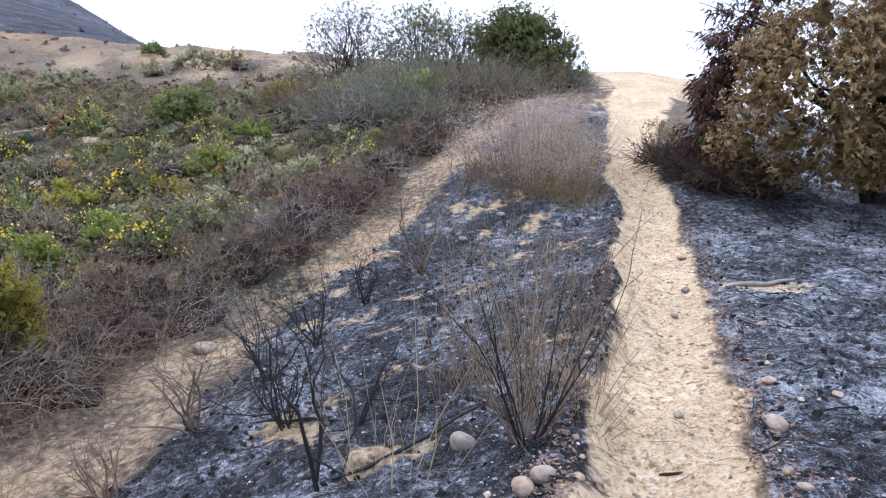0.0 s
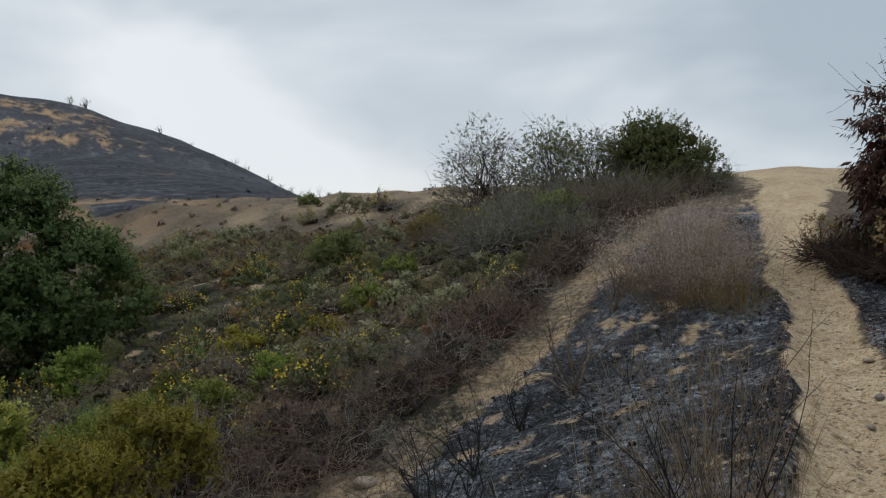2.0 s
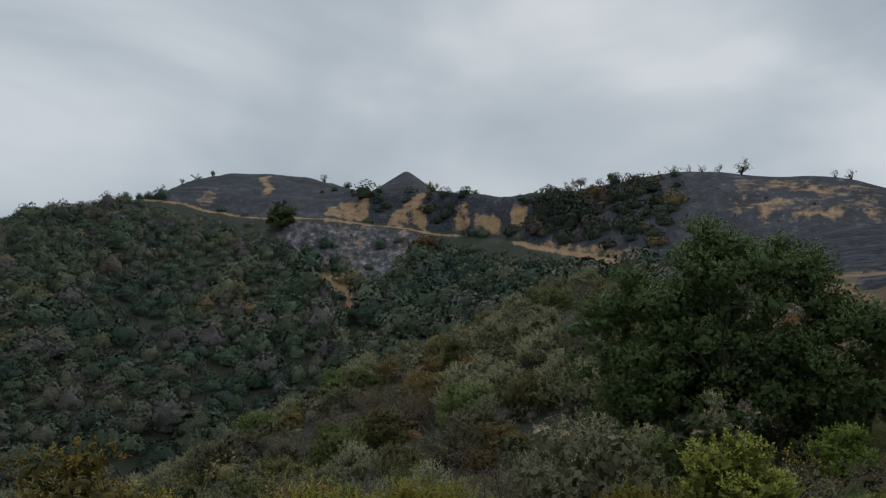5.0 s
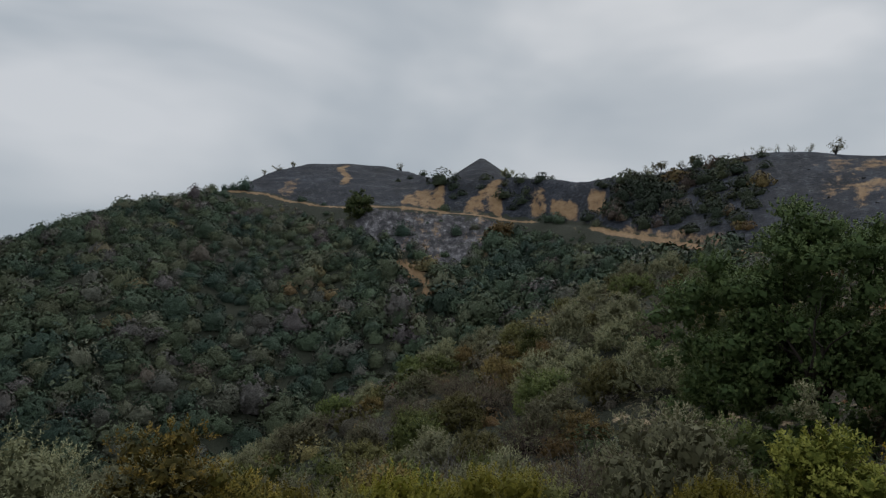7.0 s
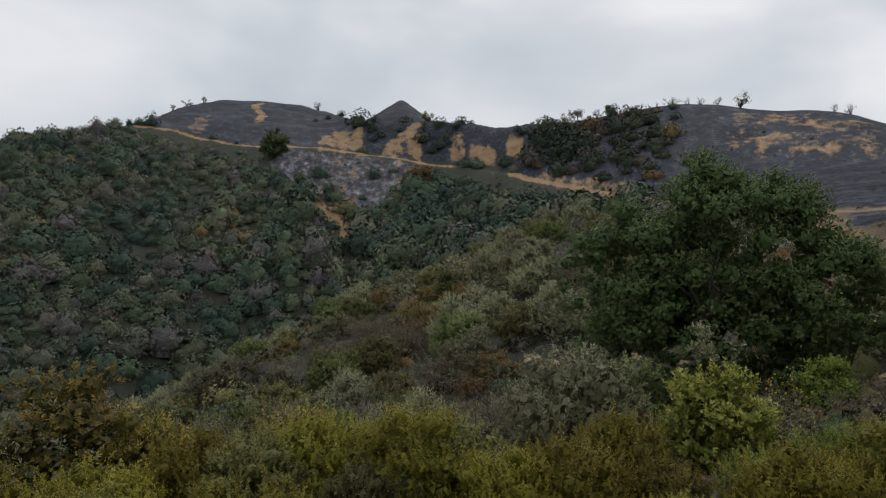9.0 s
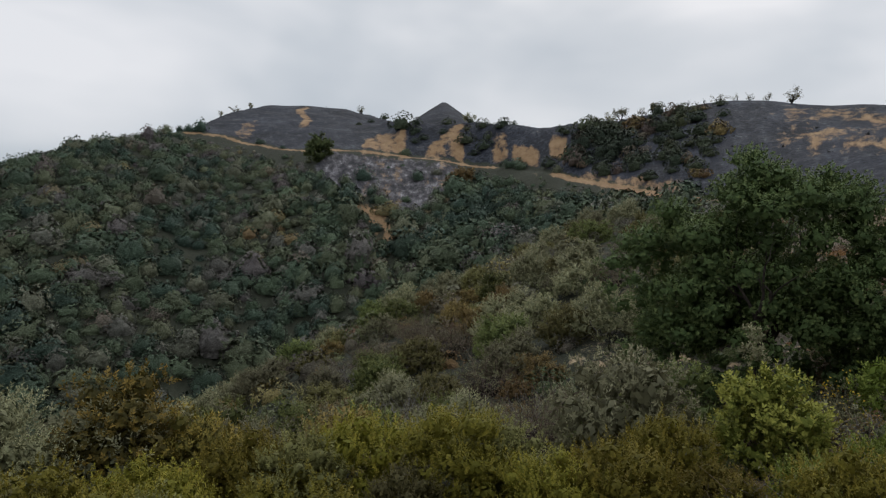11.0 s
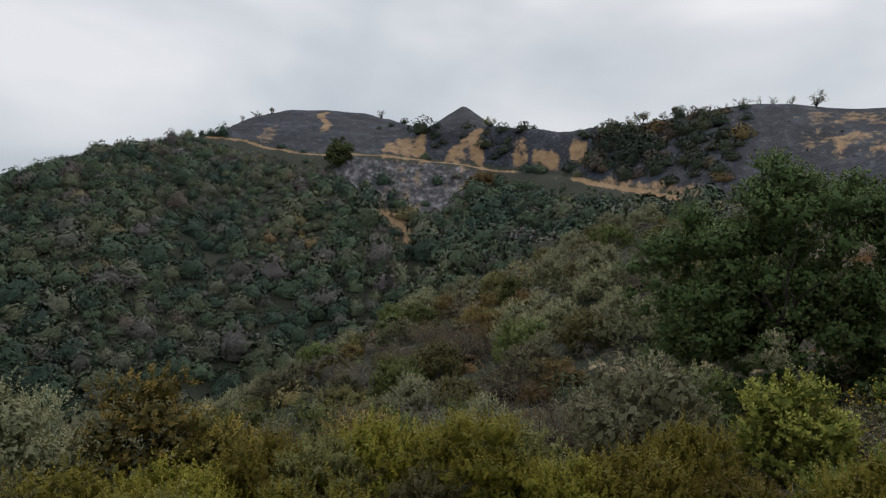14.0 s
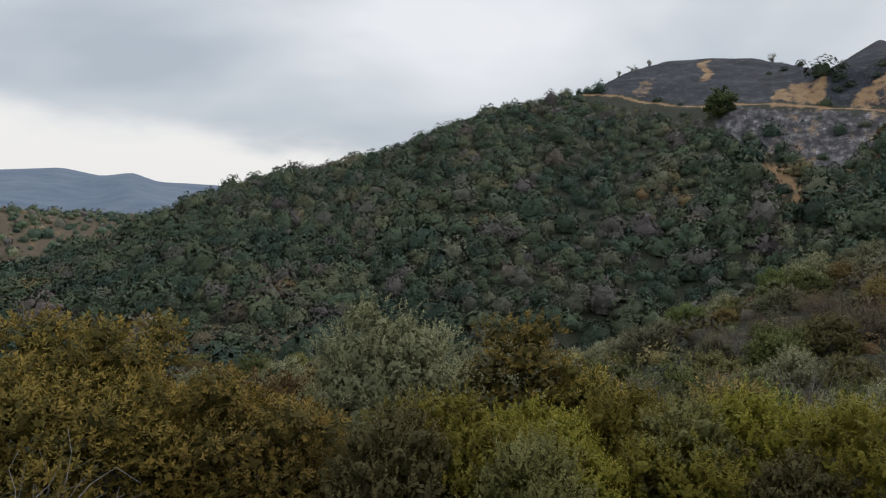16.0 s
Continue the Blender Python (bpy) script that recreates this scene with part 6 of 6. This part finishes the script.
stick("short charred stick lying on the trail", 1.25, 3.41, -20, 0.12, 0.008, M_CHAR)
stick("charred stick at the trail's edge", 1.08, 4.82, 5, 0.20, 0.012, M_CHAR)
stick("long charred branch lying on the burnt bank", -0.1, 4.0, 35, 1.1, 0.012, M_CHAR)
stick("charred branch lying on the burnt bank", -1.0, 5.0, -30, 0.9, 0.012, M_CHAR)

def char_bits():
    """Crumbs of charcoal and pale ash flakes on the burnt ground."""
    rng = np.random.RandomState(321)
    cube = np.array([(-1, -1, -1), (1, -1, -1), (1, 1, -1), (-1, 1, -1), (-0.5, -0.6, 1), (0.6, -0.5, 1), (0.5, 0.6, 1), (-0.6, 0.5, 1)], float)
    faces = np.array([(0, 1, 5, 4), (1, 2, 6, 5), (2, 3, 7, 6), (3, 0, 4, 7), (4, 5, 6, 7)])
    for name, words, n, mat, flat, big in (("charcoal_crumbs", "black charcoal crumbs strewn over the burnt ground", 4200, M_CHAR, 0.7, 0.030), ("ash_flakes", "pale grey ash flakes strewn over the burnt ground", 2600, M_ASH, 0.25, 0.011)):
        x, y = rng.uniform(-3, 7, n * 5), 2.3 + 9 * rng.uniform(0, 1, n * 5) ** 1.6
        bu, di, _ = covers(x, y)
        keep = (bu > 0.55) & (di < 0.5)
        x, y = x[keep][:n], y[keep][:n]
        z = land(x, y)
        b = Build()
        for k in range(len(x)):
            s, a = 0.004 + big * rng.uniform() ** 2.5, rng.uniform(0, 6.28)
            v = cube * s * rng.uniform(0.5, 1.4, (8, 3)) * np.array([1, 0.7, flat])
            v = np.stack([v[:, 0] * math.cos(a) - v[:, 1] * math.sin(a), v[:, 0] * math.sin(a) + v[:, 1] * math.cos(a), v[:, 2]], 1)
            b.add(v + np.array([x[k], y[k], z[k] + 0.004]), faces)
        me = mesh_from(name, np.concatenate(b.v), np.concatenate(b.f), mat)
        tagged(new(name, me), words, "ash", kind="stuff")


char_bits()

# small pebbles on the trail and wash
def pebbles():
    rng = np.random.RandomState(311)
    b = Build()
    cube = np.array([(-1, -1, -1), (1, -1, -1), (1, 1, -1), (-1, 1, -1), (-0.6, -0.6, 1), (0.6, -0.6, 1), (0.6, 0.6, 1), (-0.6, 0.6, 1)], float)
    faces = np.array([(0, 1, 5, 4), (1, 2, 6, 5), (2, 3, 7, 6), (3, 0, 4, 7), (4, 5, 6, 7)])
    xs = []
    for k in range(3600):
        x, y = by_trail(rng) if k % 4 else in_wash(rng)
        s = 0.004 + 0.020 * rng.uniform() ** 4
        a = rng.uniform(0, 6.28)
        v = cube * s * rng.uniform(0.6, 1.3, (8, 3)) * np.array([1, 0.8, 0.5])
        v = np.stack([v[:, 0] * math.cos(a) - v[:, 1] * math.sin(a), v[:, 0] * math.sin(a) + v[:, 1] * math.cos(a), v[:, 2]], 1)
        b.add(v + np.array([x, y, 0.003]), faces)
        xs.append((x, y))
    xs = np.array(xs)
    b.v = [v + np.array([0, 0, z]) for v, z in zip(b.v, land(xs[:, 0], xs[:, 1]))]
    me = mesh_from("pebbles", np.concatenate(b.v), np.concatenate(b.f), M_CRUMB)
    tagged(new("pebbles", me), "small pale pebbles strewn over trail and wash", "pebbles", kind="stuff")


pebbles()


# ---- trees far off on the skyline ----
def skyline_tree(label, b, r, h, seed, leaves=0, mat=None, w=1.0):
    rng = np.random.RandomState(seed)
    x, y = polar(b, r)
    ob = thing("skyline_tree", label, "tree", x, y, "trees on the skyline", 0, 0.3)
    s = Build()
    tips = []
    for k in range(4):
        tips += branching(rng, s, (0, 0, 0), rng.normal(0, 0.45 * w, 3) + np.array([0, 0, 1.0]), h * 0.46, h * 0.03, 2, 3, 0.5, 0.05, 0.14, 0.62, 4)
    s.part("trunk", M_CHAR, ob)
    if leaves:
        p = np.array([t[0] for t in tips])
        leaves *= 2
        c = p[rng.choice(len(p), leaves)] + rng.normal(0, h * 0.05, (leaves, 3))
        f = Build()
        f.add(*leaf_quads(c, unit_dome(leaves, rng, -0.2), h * 0.065, h * 0.04, rng))
        f.part("crown", mat or M_SAGE, ob)


for k, (b, dr, h, leaves) in enumerate(((45.6, -1, 4.2, 220), (47.2, 0, 2.4, 120), (48.4, 0, 2.2, 90), (49.3, 0, 2.2, 60), (50.6, 0, 2.8, 130), (51.6, 0, 1.8, 0), (52.9, 0, 2.4, 0), (53.6, 0, 2.2, 0), (55.3, 0, 3.4, 420), (56.2, 1, 2.6, 200),
                                        (57.8, 0, 3.6, 420), (58.6, 1, 3.0, 300), (60.2, 0, 2.0, 100), (39.5, 0, 2.4, 60), (38.4, 0, 2.8, 60), (33.4, 0, 2.6, 0), (31.2, 0, 1.4, 0), (28.2, 0, 2.2, 0), (27.2, 0, 2.0, 0), (25.6, 0, 2.2, 0),
                                        (24.6, 0, 1.8, 0), (23.9, 0, 2.2, 0), (69.8, 2, 3.6, 420), (78.6, 0, 4.0, 160), (81.5, 0, 1.2, 0), (87.4, 0, 3.0, 300), (88.6, 0, 3.0, 350), (89.6, 0, 2.4, 300))):
    r = float(line_at(HILL, np.array([float(b)]))[0][0]) + dr
    skyline_tree("small burnt tree with thin bare branches on the skyline" if leaves < 100 else "small half-burnt tree with thin foliage on the skyline", b, r, h, 400 + k, leaves)
for k, (b, r) in enumerate(((22.8, 44), (21.6, 43), (21.0, 45), (23.6, 46), (24.4, 46))):
    burnt_sapling("bare grey twigs standing on the bare crest", *polar(b, r), 1.4, 440 + k, 2, 2, 3, group="twigs on the crest", mat=M_GREYTWIG, radius=0.014)
leafy_bush("roadside_tree", "dark green upright tree beside the far dirt road", "tree", *polar(82.0, 149.0), 5.0, 6.0, M_OAK, 451, 2600, 0.45, 0.6, "", 16)
leafy_bush("roadside_tree", "ochre-brown bush on the rocky slope below the road", "bush", *polar(70.6, 128.0), 5.0, 3.6, M_RUST, 452, 1800, 0.4, 0.6, "", 12)
